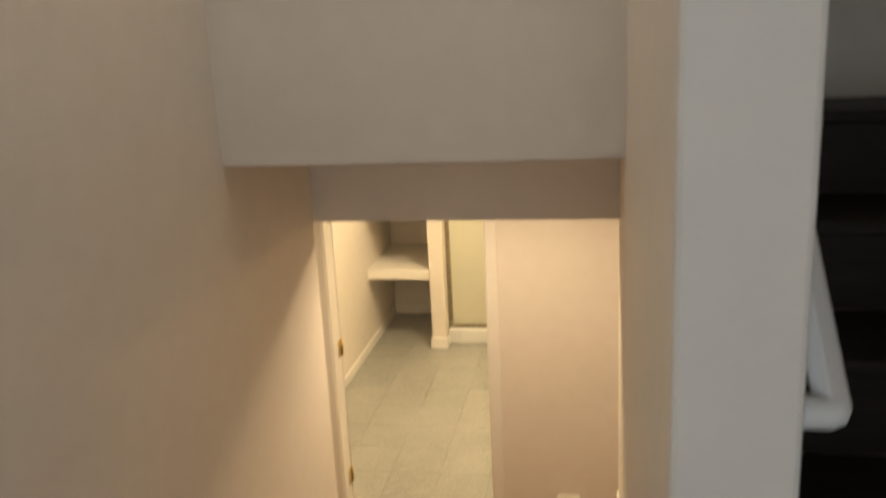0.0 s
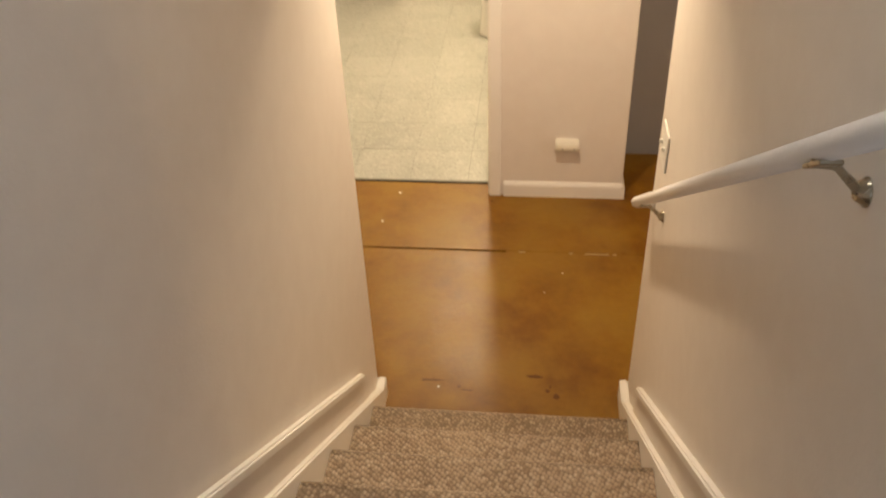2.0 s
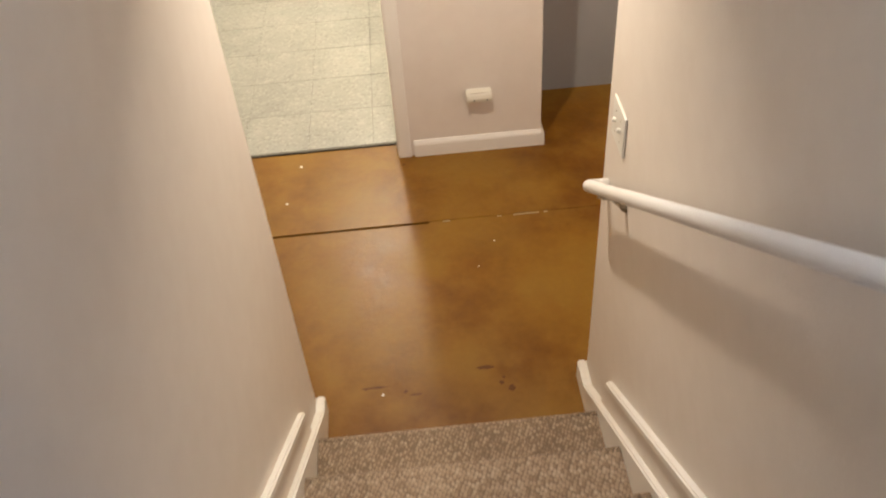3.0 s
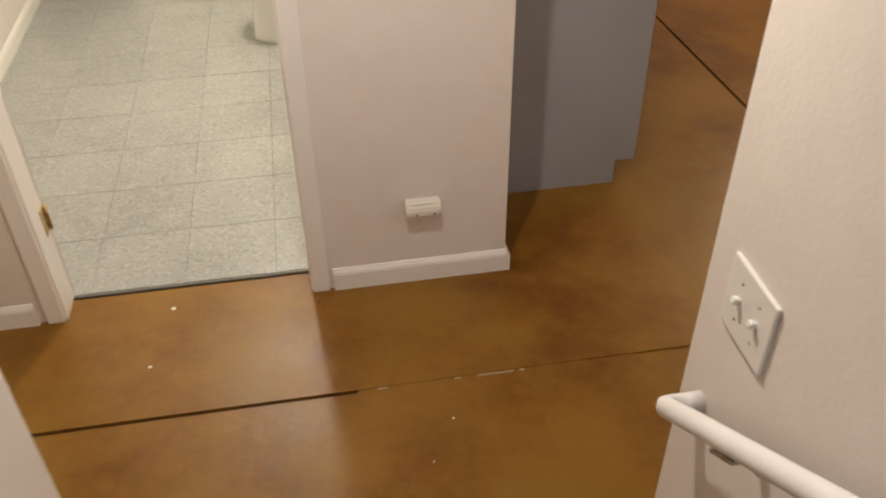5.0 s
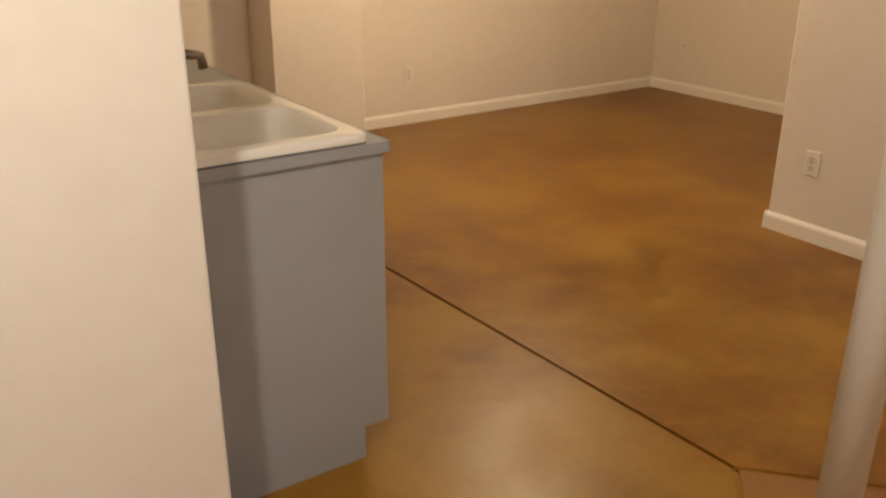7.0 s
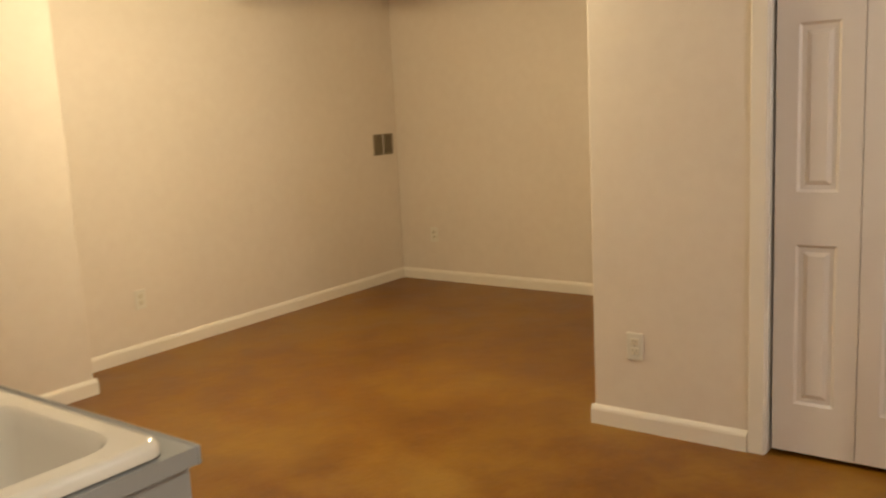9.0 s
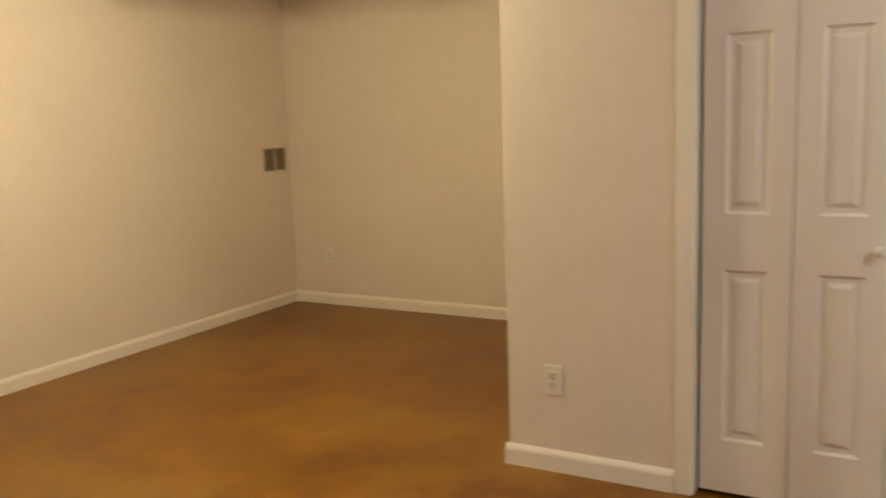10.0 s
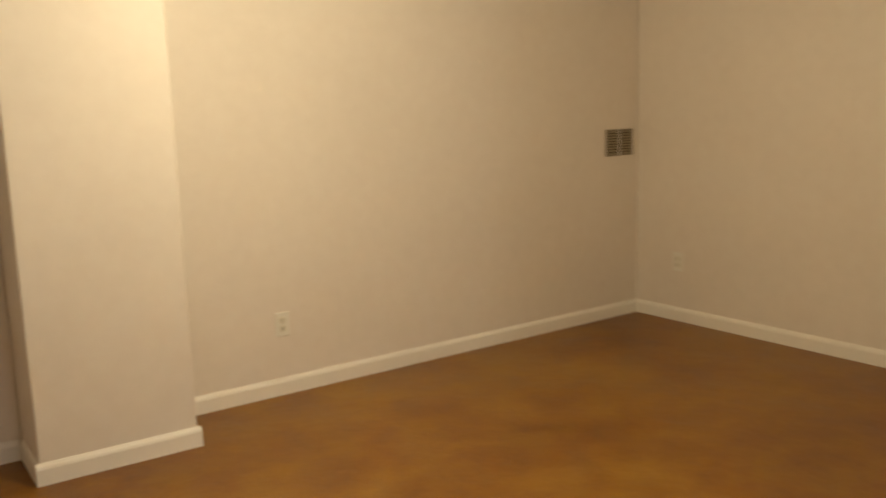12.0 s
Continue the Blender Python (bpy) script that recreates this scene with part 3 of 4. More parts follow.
def panel_leaf(w, h, t, rows, cols):
    """A moulded door leaf in x from 0 to w, y from 0 to t, with panels on both faces."""
    bm = bmesh.new()
    xs = sorted({0.0, w, *[v for c in cols for v in c]})
    zs = sorted({0.0, h, *[v for r in rows for v in r]})
    for y, out in ((0.0, -1), (t, 1)):
        for xa, xb in zip(xs, xs[1:]):
            for za, zb in zip(zs, zs[1:]):
                if (xa, xb) in cols and (za, zb) in rows:
                    panel_face(bm, xa, xb, za, zb, y, out)
                else:
                    bm.faces.new([bm.verts.new(p) for p in ((xa, y, za), (xb, y, za), (xb, y, zb), (xa, y, zb))])
    for a, b in (((0, 0), (w, 0)), ((w, 0), (w, h)), ((w, h), (0, h)), ((0, h), (0, 0))):
        bm.faces.new([bm.verts.new(p) for p in ((a[0], 0, a[1]), (b[0], 0, b[1]), (b[0], t, b[1]), (a[0], t, a[1]))])
    bmesh.ops.remove_doubles(bm, verts=bm.verts, dist=0.0004)
    bmesh.ops.recalc_face_normals(bm, faces=bm.faces)
    return bm


door = thing("door_1", "white painted panel door standing wide open into the bathroom", "door", kind="structure")
swing = pose(JL + 0.004, HALL + T + 0.006, 0.012, 0, 0, 134)
bm = panel_leaf(0.765, 2.015, 0.035, [(0.20, 0.78), (0.98, 1.58), (1.68, 1.88)], [(0.10, 0.345), (0.42, 0.665)])
bmesh.ops.transform(bm, matrix=swing, verts=bm.verts)
part("leaf", bm, DOORP, door)
for z in (0.328, 1.058, 1.770):
    h = part("hinge", tube([(JL + 0.006, HALL + T + 0.004, z - 0.045), (JL + 0.006, HALL + T + 0.004, z + 0.045)], 0.006, 10), BRASS, door, "brass hinge")
    part("hinge_plate", boxes((JL + 0.0001, JL + 0.003, HALL + T - 0.040, HALL + T + 0.002, z - 0.045, z + 0.045)), BRASS, h)
bm = smooth(lathe([(0.026, 0), (0.026, 0.006), (0.012, 0.012), (0.012, 0.035), (0.026, 0.045), (0.027, 0.058), (0.018, 0.066), (0.004, 0.068)], 20))
bmesh.ops.rotate(bm, verts=bm.verts, cent=(0, 0, 0), matrix=Matrix.Rotation(math.pi / 2, 3, "X"))
bmesh.ops.translate(bm, verts=bm.verts, vec=(0.70, 0.0, 0.93))
bmesh.ops.transform(bm, matrix=swing, verts=bm.verts)
part("door_knob", bm, BRASS, door, "round brass door knob")
# Solid dark strip put in for the dark gap at the tile edge.
structure("threshold_gap", boxes((JL, JR, 1.722, 1.731, 0.0, 0.004)), DARK, "dark strip drawn for the gap line at the tile threshold", "threshold")

# ---- bathroom ----
bath_floor = structure("floor_bathroom", boxes((XW, CORNER - T, 1.731, BATHN, 0.0, 0.0035)), TILEJ, "grey flecked vinyl tile floor of the bathroom", "floor")
P = 0.3065
x_lines = [0.217 + P * k for k in range(-5, 4)]
y_lines = [2.046 + P * k for k in range(-2, 12)]
tile_cache = {}
for xa, xb in zip(x_lines, x_lines[1:]):
    for ya, yb in zip(y_lines, y_lines[1:]):
        a, b = max(xa, XW) + 0.0012, min(xb, CORNER - T) - 0.0012
        c, e = max(ya, 1.731) + 0.0012, min(yb, BATHN) - 0.0012
        if b - a < 0.02 or e - c < 0.02:
            continue
        key = (round(b - a, 4), round(e - c, 4))
        if key not in tile_cache:
            bm = boxes((-key[0] / 2, key[0] / 2, -key[1] / 2, key[1] / 2, 0.003, 0.0065))
            me = bpy.data.meshes.new("tile")
            bm.to_mesh(me)
            bm.free()
            me.materials.append(VINYL)
            tile_cache[key] = me
        ob = new("tile", tile_cache[key])
        ob.location = ((a + b) / 2, (c + e) / 2, 0.0)
        ob.parent = bath_floor

# linen niche: pier, shelves
PX0, PX1, PY = -0.520, -0.398, 4.412
wall("wall_linen_pier", (PX0, PX1, PY, BATHN, 0.0, CH), label="white painted pier beside the bathroom shelves")
structure("baseboard", boxes((PX0 - 0.012, PX1 + 0.012, PY - 0.014, PY, 0.0066, 0.10), (PX1, PX1 + 0.012, PY, 4.50, 0.0066, 0.10), (PX0 - 0.012, PX0, PY, BATHN, 0.0066, 0.10), bevel=0.004), TRIM, "white painted baseboard round the pier", "baseboard")
for z in (0.602, 1.125, 1.645):
    s = thing("linen_shelf", "thick white painted built-in linen shelf", "shelf", group="linen shelves")
    part("shelf_board", boxes((XW + 0.001, PX0 - 0.001, PY + 0.05, BATHN - 0.001, z + 0.050, z + 0.080)), TRIM, s)
    part("shelf_edge", boxes((XW + 0.001, PX0 - 0.001, PY + 0.015, PY + 0.05, z, z + 0.084), bevel=0.006), TRIM, s)
    part("shelf_cleat", boxes((XW + 0.001, XW + 0.020, PY + 0.06, BATHN - 0.002, z, z + 0.049), bevel=0.003), TRIM, s)

# shower
shower = thing("shower_enclosure", "shower with white curb, metal frame and frosted glass", "shower", pose(0, 0, 0))
SX0, SX1, SY = PX1 + 0.001, CORNER - T - 0.001, 4.510
part("curb", boxes((SX0, SX1, SY, SY + 0.11, 0.0066, 0.145), bevel=0.012, seg=3), PORC, shower, "white moulded curb")
part("shower_tray", boxes((SX0, SX1, SY + 0.11, BATHN - 0.001, 0.0066, 0.06)), PORC, shower)
for n, x in (("frame_post", SX0 + 0.018), ("frame_post", 0.25), ("frame_post", SX1 - 0.018)):
    part(n, boxes((x - 0.017, x + 0.017, SY + 0.035, SY + 0.075, 0.172, 1.92), bevel=0.004), NICKEL, shower)
part("frame_sill", boxes((SX0, SX1, SY + 0.030, SY + 0.080, 0.145, 0.172), bevel=0.005), NICKEL, shower)
part("frame_head", boxes((SX0, SX1, SY + 0.030, SY + 0.080, 1.92, 1.955), bevel=0.005), NICKEL, shower)
for a, b in ((SX0 + 0.035, 0.233), (0.267, SX1 - 0.035)):
    part("glass_panel", boxes((a, b, SY + 0.052, SY + 0.058, 0.172, 1.92)), FROST, shower, "frosted glass panel")
part("surround", boxes((SX0, SX1, BATHN - 0.012, BATHN - 0.001, 0.06, 2.0)), PORC, shower)


def toilet():
    """Faces -x; its back at x = 0."""
    t = thing("toilet", "white porcelain toilet on the bathroom floor", "toilet", pose(CORNER - T - 0.030, 3.655, 0.0066))

    def loft(rings, n=28):
        bm = bmesh.new()
        rs = []
        for cx, rx, ry, z in rings:
            rs.append([bm.verts.new((cx + rx * math.cos(2 * math.pi * k / n), ry * math.sin(2 * math.pi * k / n), z)) for k in range(n)])
        for r0, r1 in zip(rs, rs[1:]):
            for k in range(n):
                bm.faces.new((r0[k], r0[(k + 1) % n], r1[(k + 1) % n], r1[k])).smooth = True
        bm.faces.new(rs[0][::-1])
        bm.faces.new(rs[-1])
        bmesh.ops.recalc_face_normals(bm, faces=bm.faces)
        return bm
    part("pedestal", loft([(-0.43, 0.275, 0.120, 0.0), (-0.43, 0.272, 0.116, 0.02), (-0.43, 0.262, 0.104, 0.10), (-0.43, 0.255, 0.102, 0.20), (-0.43, 0.258, 0.12, 0.26)]), PORC, t)
    part("bowl", loft([(-0.41, 0.245, 0.115, 0.25), (-0.44, 0.27, 0.15, 0.29), (-0.46, 0.275, 0.178, 0.34), (-0.47, 0.27, 0.185, 0.385), (-0.47, 0.262, 0.18, 0.395)]), PORC, t)
    part("seat", loft([(-0.47, 0.268, 0.186, 0.396), (-0.47, 0.274, 0.190, 0.406), (-0.47, 0.270, 0.187, 0.416)]), PORC, t)
    part("lid", loft([(-0.47, 0.266, 0.184, 0.417), (-0.47, 0.272, 0.188, 0.427), (-0.465, 0.25, 0.17, 0.438)]), PORC, t)
    part("tank", boxes((-0.20, -0.005, -0.235, 0.235, 0.39, 0.74), bevel=0.022, seg=3), PORC, t)
    part("tank_lid", boxes((-0.215, 0.0, -0.245, 0.245, 0.742, 0.775), bevel=0.010, seg=3), PORC, t)
    part("flush_handle", tube([(-0.205, -0.17, 0.69), (-0.225, -0.17, 0.69), (-0.228, -0.10, 0.683)], 0.007, 10), CHROME, t, "chrome flush handle")
    return t


toilet()

# ---- sink counter ----
CY0, CY1, CX1, KX = 2.063, 3.78, 1.601, 1.527
cab = thing("base_cabinet", "grey painted base cabinet with a toe kick on the concrete floor", "cabinet", pose(0, 0, 0))
side = [(CORNER + 0.002, 0.0), (KX, 0.0), (KX, 0.100), (CX1 - 0.02, 0.100), (CX1 - 0.02, 0.872), (CORNER + 0.002, 0.872)]
part("side_panel", prism(side, "y", CY0, CY0 + 0.018), CABP, cab)
part("side_panel", prism(side, "y", CY1 - 0.018, CY1), CABP, cab)
part("face_frame", boxes((CX1 - 0.020, CX1, CY0, CY0 + 0.045, 0.100, 0.872), (CX1 - 0.020, CX1, CY1 - 0.045, CY1, 0.100, 0.872), (CX1 - 0.020, CX1, CY0 + 0.045, CY1 - 0.045, 0.100, 0.135), (CX1 - 0.020, CX1, CY0 + 0.045, CY1 - 0.045, 0.815, 0.872)), CABP, cab)
part("toe_board", boxes((KX - 0.015, KX - 0.002, CY0 + 0.018, CY1 - 0.018, 0.0, 0.100)), CABP, cab)
part("cabinet_floor", boxes((CORNER + 0.002, CX1 - 0.02, CY0 + 0.018, CY1 - 0.018, 0.100, 0.116)), CABP, cab)
dw = (CY1 - CY0 - 0.06) / 4
for k in range(4):
    y0 = CY0 + 0.03 + dw * k
    dd = part("cabinet_door", boxes((CX1 + 0.001, CX1 + 0.019, y0 + 0.003, y0 + dw - 0.003, 0.118, 0.832), bevel=0.004), CABP, cab)
    yk = y0 + (dw - 0.04 if k % 2 == 0 else 0.04)
    part("handle", tube([(CX1 + 0.018, yk, 0.70), (CX1 + 0.040, yk, 0.705), (CX1 + 0.040, yk, 0.785), (CX1 + 0.018, yk, 0.79)], 0.005, 10), NICKEL, dd, "nickel bar handle")

SK = (1.012, 1.566, 2.058, 2.896)
ctop = thing("worktop", "grey laminate worktop on the base cabinet", "countertop", pose(0, 0, 0))
cx1 = 1.608
hole = (1.05, 1.53, 2.095, 2.86)
bm = bmesh.new()
gx, gy = (CORNER + 0.002, hole[0], hole[1], cx1), (CY0 - 0.012, hole[2], hole[3], CY1)
grid = {(i, j): bm.verts.new((gx[i], gy[j], 0.872)) for i in range(4) for j in range(4)}
cells = [bm.faces.new((grid[i, j], grid[i + 1, j], grid[i + 1, j + 1], grid[i, j + 1])) for i in range(3) for j in range(3) if (i, j) != (1, 1)]
ext = bmesh.ops.extrude_face_region(bm, geom=cells)
bmesh.ops.translate(bm, verts=[v for v in ext["geom"] if isinstance(v, bmesh.types.BMVert)], vec=(0, 0, 0.028))
bmesh.ops.recalc_face_normals(bm, faces=bm.faces)
part("worktop_slab", bm, COUNTER, ctop)
part("front_edge", boxes((cx1, cx1 + 0.010, CY0 - 0.013, CY1, 0.869, 0.9015), bevel=0.0048, seg=3), COUNTER, ctop)
part("backsplash", boxes((CORNER + 0.002, CORNER + 0.018, CY0, CY1, 0.9005, 1.000), bevel=0.003), COUNTER, ctop)


def double_sink():
    s = thing("kitchen_sink", "white enamelled double-bowl drop-in sink in the worktop", "sink", pose(0, 0, 0))
    x0, x1, y0, y1 = SK
    ym = (y0 + y1) / 2
    z0, z1 = 0.9045, 0.928
    bowls = [(x0 + 0.125, x1 - 0.042, y0 + 0.042, ym - 0.020), (x0 + 0.125, x1 - 0.042, ym + 0.020, y1 - 0.042)]

    def rr(xa, xb, ya, yb, r, z, n=6):
        pts = []
        for cx, cy, a0 in ((xb - r, yb - r, 0), (xa + r, yb - r, 90), (xa + r, ya + r, 180), (xb - r, ya + r, 270)):
            pts += [(cx + r * math.cos(radians(a0 + 90 * i / n)), cy + r * math.sin(radians(a0 + 90 * i / n)), z) for i in range(n + 1)]
        return pts

    def wallring(bm, loops):
        rings = [[bm.verts.new(p) for p in l] for l in loops]
        for r0, r1 in zip(rings, rings[1:]):
            n = len(r0)
            for k in range(n):
                bm.faces.new((r0[k], r0[(k + 1) % n], r1[(k + 1) % n], r1[k])).smooth = True
        return rings
    # rim with two openings
    bm = bmesh.new()
    outer = wallring(bm, [rr(x0, x1, y0, y1, 0.03, z0), rr(x0, x1, y0, y1, 0.03, z1 - 0.010), rr(x0 + 0.004, x1 - 0.004, y0 + 0.004, y1 - 0.004, 0.03, z1 - 0.003), rr(x0 + 0.012, x1 - 0.012, y0 + 0.012, y1 - 0.012, 0.03, z1)])
    edges = [e for e in bm.edges if all(abs(v.co.z - z1) < 1e-6 for v in e.verts)]
    for xa, xb, ya, yb in bowls:
        loops = [rr(xa, xb, ya, yb, 0.06, z1), rr(xa + 0.006, xb - 0.006, ya + 0.006, yb - 0.006, 0.06, z1 - 0.006), rr(xa + 0.012, xb - 0.012, ya + 0.012, yb - 0.012, 0.06, z1 - 0.03), rr(xa + 0.022, xb - 0.022, ya + 0.022, yb - 0.022, 0.06, z1 - 0.15), rr(xa + 0.05, xb - 0.05, ya + 0.05, yb - 0.05, 0.05, z1 - 0.185)]
        rings = wallring(bm, loops)
        bm.faces.new(rings[-1])
        top = set(rings[0])
        edges += [e for e in bm.edges if e.verts[0] in top and e.verts[1] in top]
    bmesh.ops.triangle_fill(bm, use_beauty=True, use_dissolve=False, edges=edges)
    bmesh.ops.recalc_face_normals(bm, faces=bm.faces)
    part("basin", bm, SINKW, s)
    # Dark strips stand in for the shaded gap between rim and worktop.
    g = 0.009
    part("rim_gap_strip", boxes((x0 + g, x1 - g, y0 + g, y0 + 0.03, 0.9003, 0.9048), (x0 + g, x1 - g, y1 - 0.03, y1 - g, 0.9003, 0.9048), (x0 + g, x0 + 0.03, y0 + 0.03, y1 - 0.03, 0.9003, 0.9048), (x1 - 0.03, x1 - g, y0 + 0.03, y1 - 0.03, 0.9003, 0.9048)), RIM_GAP, s, "dark brown strip painted for the shaded gap under the rim")
    for xa, xb, ya, yb in bowls:
        bm = lathe([(0.042, 0), (0.042, 0.003), (0.030, 0.004), (0.026, 0.001), (0.004, 0.001)], 20)
        bmesh.ops.translate(bm, verts=bm.verts, vec=((xa + xb) / 2, (ya + yb) / 2, z1 - 0.1848))
        part("drain", bm, CHROME, s, "chrome drain")
    return s


double_sink()
tap = thing("faucet", "dark bronze kitchen faucet on the sink's back ledge", "faucet", pose(1.075, 2.489, 0.928))
part("base_plate", boxes((-0.028, 0.028, -0.12, 0.12, 0.0, 0.014), bevel=0.006), BRONZE, tap)
part("body", smooth(lathe([(0.026, 0.012), (0.024, 0.06), (0.020, 0.075)], 20)), BRONZE, tap)
part("spout", tube([(0, 0, 0.07), (0.0, 0, 0.10), (0.03, 0, 0.135), (0.10, 0, 0.155), (0.19, 0, 0.155), (0.232, 0, 0.148), (0.238, 0, 0.115)], 0.0135, 14), BRONZE, tap)
part("lever", tube([(0, 0, 0.075), (-0.01, 0, 0.12), (-0.03, 0.0, 0.155)], 0.008, 10), BRONZE, tap)

# ---- steel column ----
col = thing("support_column", "white painted round steel column on the concrete floor", "column", pose(2.305, 1.132, 0.0))
part("shaft", lathe([(0.050, 0.004), (0.050, CH - 0.012)], 40), POLEP, col)
bm = smooth(lathe([(0.058, 0.0), (0.057, 0.003), (0.053, 0.006), (0.0505, 0.009)], 28))
part("base_collar", bm, CONC, col, "splashed concrete collar")
part("cap_plate", boxes((-0.08, 0.08, -0.08, 0.08, CH - 0.012, CH - 0.001)), RAILP, col)

# ---- closet with bifold doors ----
casing("door_frame_3", 0.710 + 0.018, 1.920 - 0.004, JT, STUBX, "y", -1, width=0.066, inner=T)
LW = (1.904 - 0.731 - 0.009) / 4
rows = [(0.190, 0.798), (0.990, 1.585), (1.695, 1.890)]
closet = None
for k in range(4):
    y = 1.904 - k * (LW + 0.003)
    if closet is None or k == 2:
        closet = thing("door_%d" % (2 + k // 2), "white painted panelled bifold closet door, closed", "door", kind="structure")
    m = pose(STUBX + 0.030, y, 0.020, 0, 0, -90)
    bm = panel_leaf(LW, 2.005, 0.030, rows, [(0.075, LW - 0.075)])
    bmesh.ops.transform(bm, matrix=m, verts=bm.verts)
    lf = part("leaf", bm, DOORP, closet)
    if k in (1, 2):
        yk = y - (LW - 0.035 if k == 1 else 0.035)
        bm = smooth(lathe([(0.008, 0), (0.008, 0.012), (0.017, 0.020), (0.018, 0.028), (0.012, 0.034), (0.003, 0.035)], 18))
        bmesh.ops.rotate(bm, verts=bm.verts, cent=(0, 0, 0), matrix=Matrix.Rotation(-math.pi / 2, 3, "Y"))
        bmesh.ops.translate(bm, verts=bm.verts, vec=(STUBX + 0.031, yk, 0.905))
        part("knob", bm, PLAST, lf, "small white round knob")


# ---- outlets, switch, vent ----
def outlet(m):
    """Looks along -y from the wall plane y = 0; centre at the origin."""
    o = thing("wall_outlet", "almond plastic duplex outlet on the painted wall", "outlet", m, group="wall outlets")
    part("plate", boxes((-0.036, 0.036, -0.006, 0.0, -0.058, 0.058), bevel=0.003), PLAST, o)
    for z in (-0.0195, 0.0195):
        r = part("receptacle", boxes((-0.017, 0.017, -0.0085, -0.005, z - 0.0145, z + 0.0145), bevel=0.003), IVORY, o)
        part("slots", boxes((-0.008, -0.0055, -0.0088, -0.0080, z - 0.001, z + 0.008), (0.0055, 0.008, -0.0088, -0.0080, z - 0.001, z + 0.007), (-0.0025, 0.0025, -0.0088, -0.0080, z - 0.0105, z - 0.006)), DARK, r, "dark slots")
    bm = lathe([(0.0025, 0), (0.0022, 0.001)], 10)
    bmesh.ops.rotate(bm, verts=bm.verts, cent=(0, 0, 0), matrix=Matrix.Rotation(math.pi / 2, 3, "X"))
    bmesh.ops.translate(bm, verts=bm.verts, vec=(0, -0.0055, 0))
    part("screw", bm, NICKEL, o)
    return o


first = outlet(pose(3.778, NORTH - 0.0407, 0.346, 0, 0, SKEW))
copy_thing(first, pose(EAST, 5.128, 0.370, 0, 0, -90))
copy_thing(first, pose(STUBX, 2.446, 0.363, 0, 0, -90))

sw = thing("light_switch", "white two-gang toggle switch on the stair wall", "switch", pose(W, 0.134, 1.155, 0, 0, -90))
part("plate", boxes((-0.058, 0.058, -0.007, 0.0, -0.058, 0.058), bevel=0.0032), PLAST, sw)
for x, up in ((-0.023, 1), (0.023, 1)):
    bm = boxes((x - 0.005, x + 0.005, -0.018, -0.005, -0.004, 0.006), bevel=0.0015, seg=1)
    bmesh.ops.rotate(bm, verts=bm.verts, cent=(x, -0.006, 0), matrix=Matrix.Rotation(radians(-22), 3, "X"))
    part("toggle", bm, PLAST, sw)
    for z in (-0.030, 0.030):
        bm = lathe([(0.0025, 0), (0.0022, 0.001)], 10)
        bmesh.ops.rotate(bm, verts=bm.verts, cent=(0, 0, 0), matrix=Matrix.Rotation(math.pi / 2, 3, "X"))
        bmesh.ops.translate(bm, verts=bm.verts, vec=(x, -0.0066, z))
        part("screw", bm, NICKEL, sw)

plug = thing("plug_in_unit", "white plastic plug-in unit on an outlet above the baseboard", "plug-in unit", pose(0.712, HALL, 0.311))
part("wall_plate", boxes((-0.054, 0.054, -0.005, 0.0, -0.028, 0.021), bevel=0.0025), PLAST, plug)
prof = [(-0.005, -0.030), (-0.036, -0.030), (-0.043, -0.026), (-0.046, -0.014), (-0.044, 0.002), (-0.036, 0.014), (-0.020, 0.021), (-0.005, 0.023)]
bm = prism(prof, "x", -0.056, 0.056)
bmesh.ops.bevel(bm, geom=list(bm.edges), offset=0.004, segments=2, affect="EDGES", clamp_overlap=True)
part("housing", bm, IVORY, plug)
part("vent_slot", boxes((-0.036, 0.030, -0.034, -0.026, 0.0145, 0.0187)), IVORY, plug, "narrow slot")
for x in (-0.022, 0.034):
    bm = lathe([(0.0035, 0), (0.003, 0.0015)], 10)
    bmesh.ops.rotate(bm, verts=bm.verts, cent=(0, 0, 0), matrix=Matrix.Rotation(math.pi / 2, 3, "X"))
    bmesh.ops.translate(bm, verts=bm.verts, vec=(x, -0.0460, -0.014))
    part("sensor", bm, DARK, plug, "tiny dark dot")

vent = thing("wall_vent", "bronze louvred double vent grille on the long wall", "vent", pose(6.117, NORTH - 0.0028, 1.102, 0, 0, SKEW))
part("frame", boxes((-0.120, 0.120, -0.006, 0.0, 0.074, 0.082), (-0.120, 0.120, -0.006, 0.0, -0.082, -0.074), (-0.120, -0.110, -0.006, 0.0, -0.074, 0.074), (0.110, 0.120, -0.006, 0.0, -0.074, 0.074), bevel=0.0015, seg=1), VENTM, vent)
part("divider", boxes((-0.004, 0.004, -0.007, 0.0, -0.082, 0.082), bevel=0.0015, seg=1), PLAST, vent, "pale divider")
part("backing", boxes((-0.110, 0.110, -0.0015, 0.0, -0.074, 0.074)), DARK, vent)
for xa, xb in ((-0.110, -0.004), (0.004, 0.110)):
    for k in range(9):
        z = -0.066 + 0.0165 * k
        bm = boxes((xa, xb, -0.0055, -0.002, z - 0.006, z + 0.005))
        bmesh.ops.rotate(bm, verts=bm.verts, cent=(0, -0.004, z), matrix=Matrix.Rotation(radians(25), 3, "X"))
        part("slat", bm, VENTM, vent)


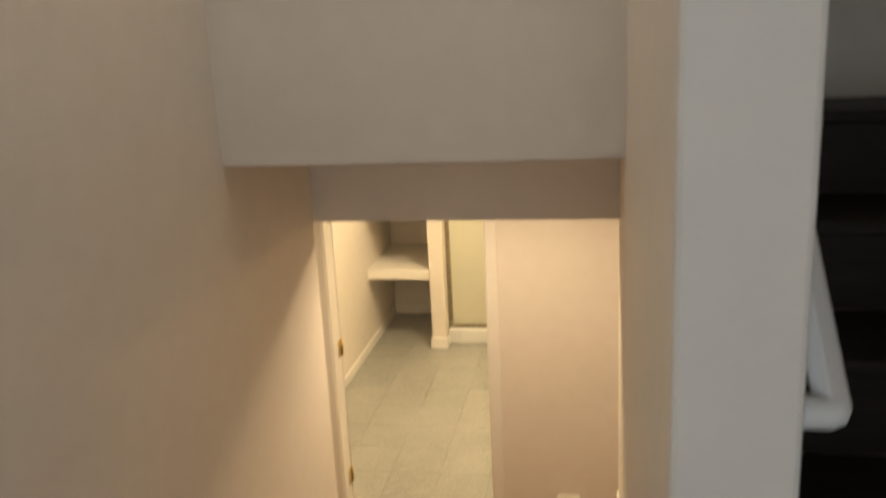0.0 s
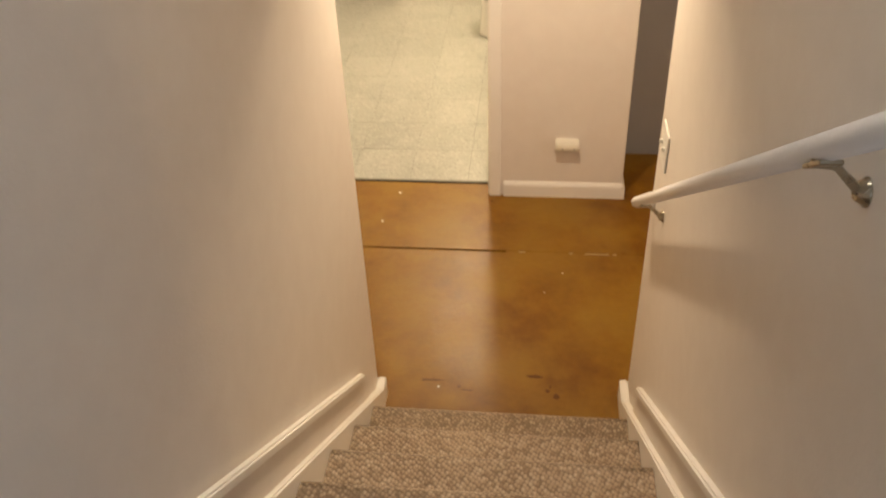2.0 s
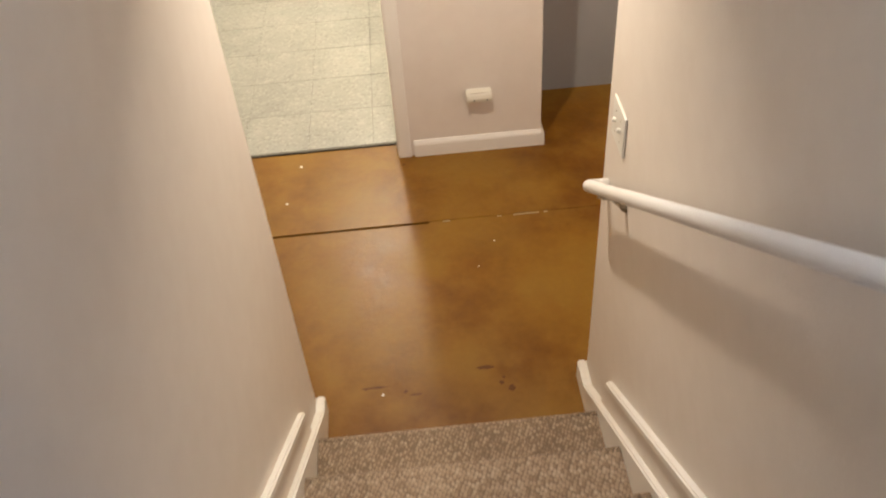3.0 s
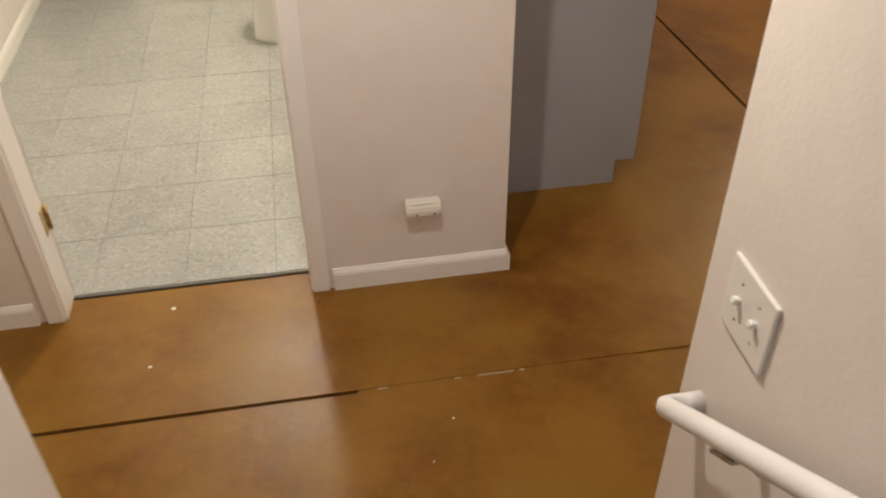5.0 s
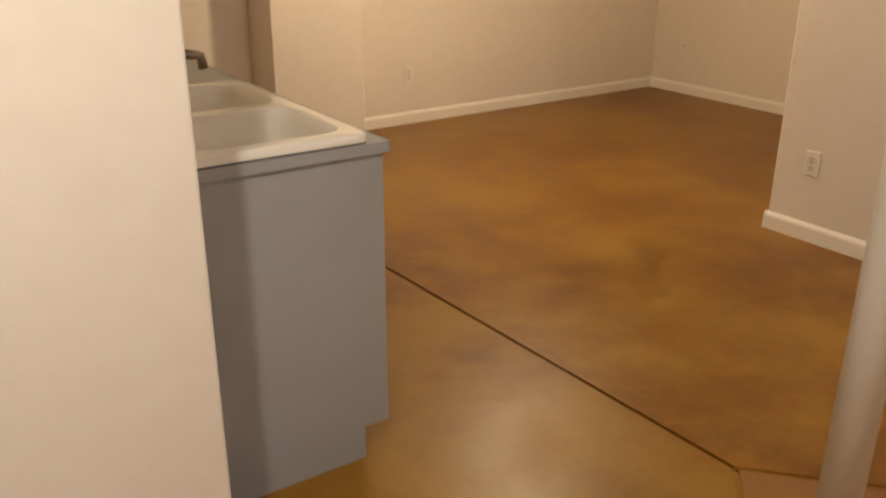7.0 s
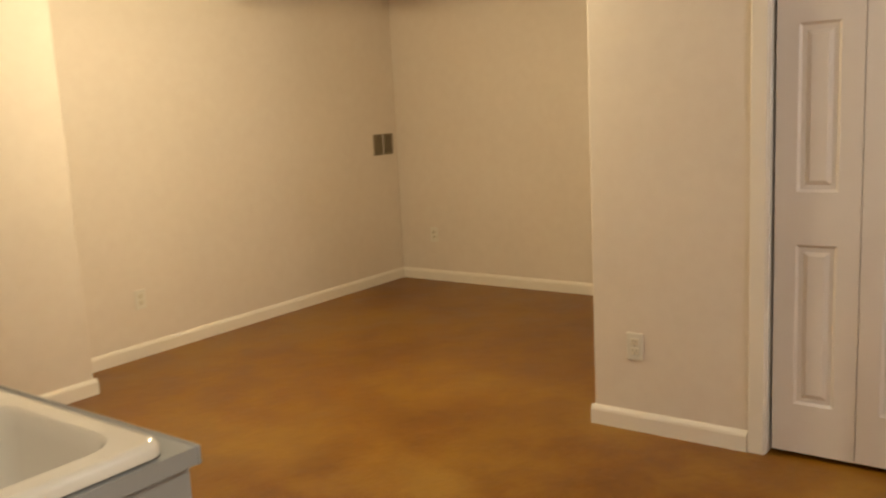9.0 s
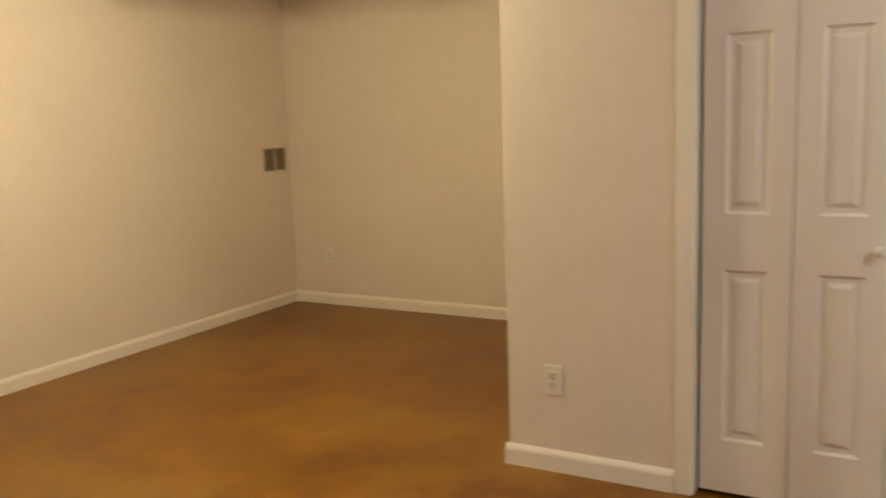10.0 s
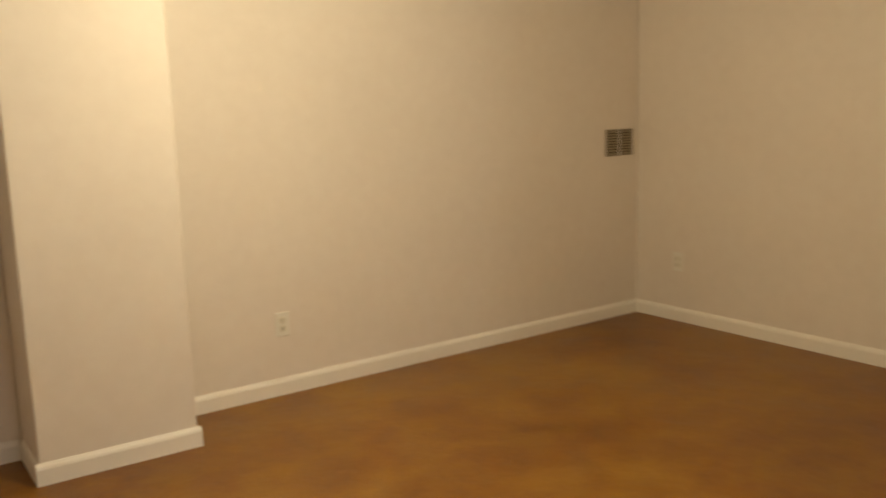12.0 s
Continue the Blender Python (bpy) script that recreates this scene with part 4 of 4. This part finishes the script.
# ---- light fittings ----
def ceiling_disc(label, x, y, lens, z=CH):
    o = thing("ceiling_light", label, "ceiling light", pose(x, y, z))
    part("trim_ring", smooth(lathe([(0.105, -0.0005), (0.105, -0.006), (0.085, -0.012), (0.078, -0.006), (0.078, -0.0005)], 32)), PLAST, o)
    part("lens", lathe([(0.077, -0.003), (0.076, -0.0045)], 32), lens, o, "glowing lens")
    return o


ceiling_disc("recessed warm ceiling light over the hall", 0.47, 0.70, LENS)
ceiling_disc("recessed ceiling light in the bathroom", 0.22, 3.35, LENSB)
# Assumed fitting for the south source, never in view.
ceiling_disc("pale ceiling disc by the closet, assumed for the unseen south light", 3.08, 0.10, LENSP)

# Disc added above the stair fill, out of view.
ceiling_disc("unseen ceiling disc added over the stair for the fill lamp", 0.27, -0.70, LENSB, TOP)


pend = thing("pendant_light", "short white pendant light hanging from the basement ceiling", "ceiling light", pose(3.55, 3.80, CH))
part("canopy", smooth(lathe([(0.060, -0.001), (0.060, -0.012), (0.045, -0.028), (0.012, -0.034)], 28)), PLAST, pend)
part("stem", tube([(0, 0, -0.03), (0, 0, -0.19)], 0.008, 12), PLAST, pend)
part("shade", smooth(lathe([(0.030, -0.18), (0.080, -0.195), (0.125, -0.225), (0.140, -0.255), (0.136, -0.255), (0.118, -0.228), (0.026, -0.19)], 36)), PLAST, pend)
part("lens", lathe([(0.110, -0.246), (0.108, -0.252)], 32), LENS, pend, "glowing lens")

# ---- ceiling fan ----
def ceiling_fan(x, y, blade_z, first, blades=5, reach=0.60):
    f = thing("ceiling_fan", "white ceiling fan at rest below the basement ceiling", "ceiling fan", pose(x, y, CH))
    d = blade_z - CH
    part("canopy", smooth(lathe([(0.066, -0.001), (0.066, -0.018), (0.052, -0.045), (0.022, -0.058)], 28)), PLAST, f)
    part("downrod", tube([(0, 0, -0.055), (0, 0, d + 0.09)], 0.012, 14), PLAST, f)
    part("motor_housing", smooth(lathe([(0.030, d + 0.100), (0.085, d + 0.085), (0.110, d + 0.055), (0.110, d + 0.025), (0.080, d + 0.008), (0.045, d - 0.012), (0.020, d - 0.016)], 32)), PLAST, f)
    for k in range(blades):
        turn = Matrix.Rotation(radians(first + 360.0 * k / blades), 4, "Z") @ Matrix.Translation((0, 0, d)) @ Matrix.Rotation(radians(11), 4, "X")
        outline = [(0.17, -0.048), (0.30, -0.058), (reach - 0.05, -0.066)]
        outline += [(reach - 0.05 + 0.05 * math.cos(t), 0.066 * math.sin(t)) for t in (radians(v) for v in (-65, -40, -15, 15, 40, 65))]
        outline += [(reach - 0.05, 0.066), (0.30, 0.058), (0.17, 0.048)]
        bm = prism(outline, "z", 0.0, 0.007)
        bmesh.ops.transform(bm, matrix=turn, verts=bm.verts)
        bl = part("blade", bm, TRIM, f)
        bm = prism([(0.085, -0.016), (0.16, -0.014), (0.19, -0.034), (0.235, -0.030), (0.235, 0.030), (0.19, 0.034), (0.16, 0.014), (0.085, 0.016)], "z", 0.008, 0.013)
        bmesh.ops.transform(bm, matrix=turn, verts=bm.verts)
        part("blade_iron", bm, PLAST, bl)
    return f


ceiling_fan(4.42, 4.18, 2.056, -27.0, reach=0.54)

# ---- assumed entry door behind the landing, added out of view with the cool fill ----
ed = thing("door_5", "assumed grey entry door with a tall glass pane, out of view", "door", kind="structure")
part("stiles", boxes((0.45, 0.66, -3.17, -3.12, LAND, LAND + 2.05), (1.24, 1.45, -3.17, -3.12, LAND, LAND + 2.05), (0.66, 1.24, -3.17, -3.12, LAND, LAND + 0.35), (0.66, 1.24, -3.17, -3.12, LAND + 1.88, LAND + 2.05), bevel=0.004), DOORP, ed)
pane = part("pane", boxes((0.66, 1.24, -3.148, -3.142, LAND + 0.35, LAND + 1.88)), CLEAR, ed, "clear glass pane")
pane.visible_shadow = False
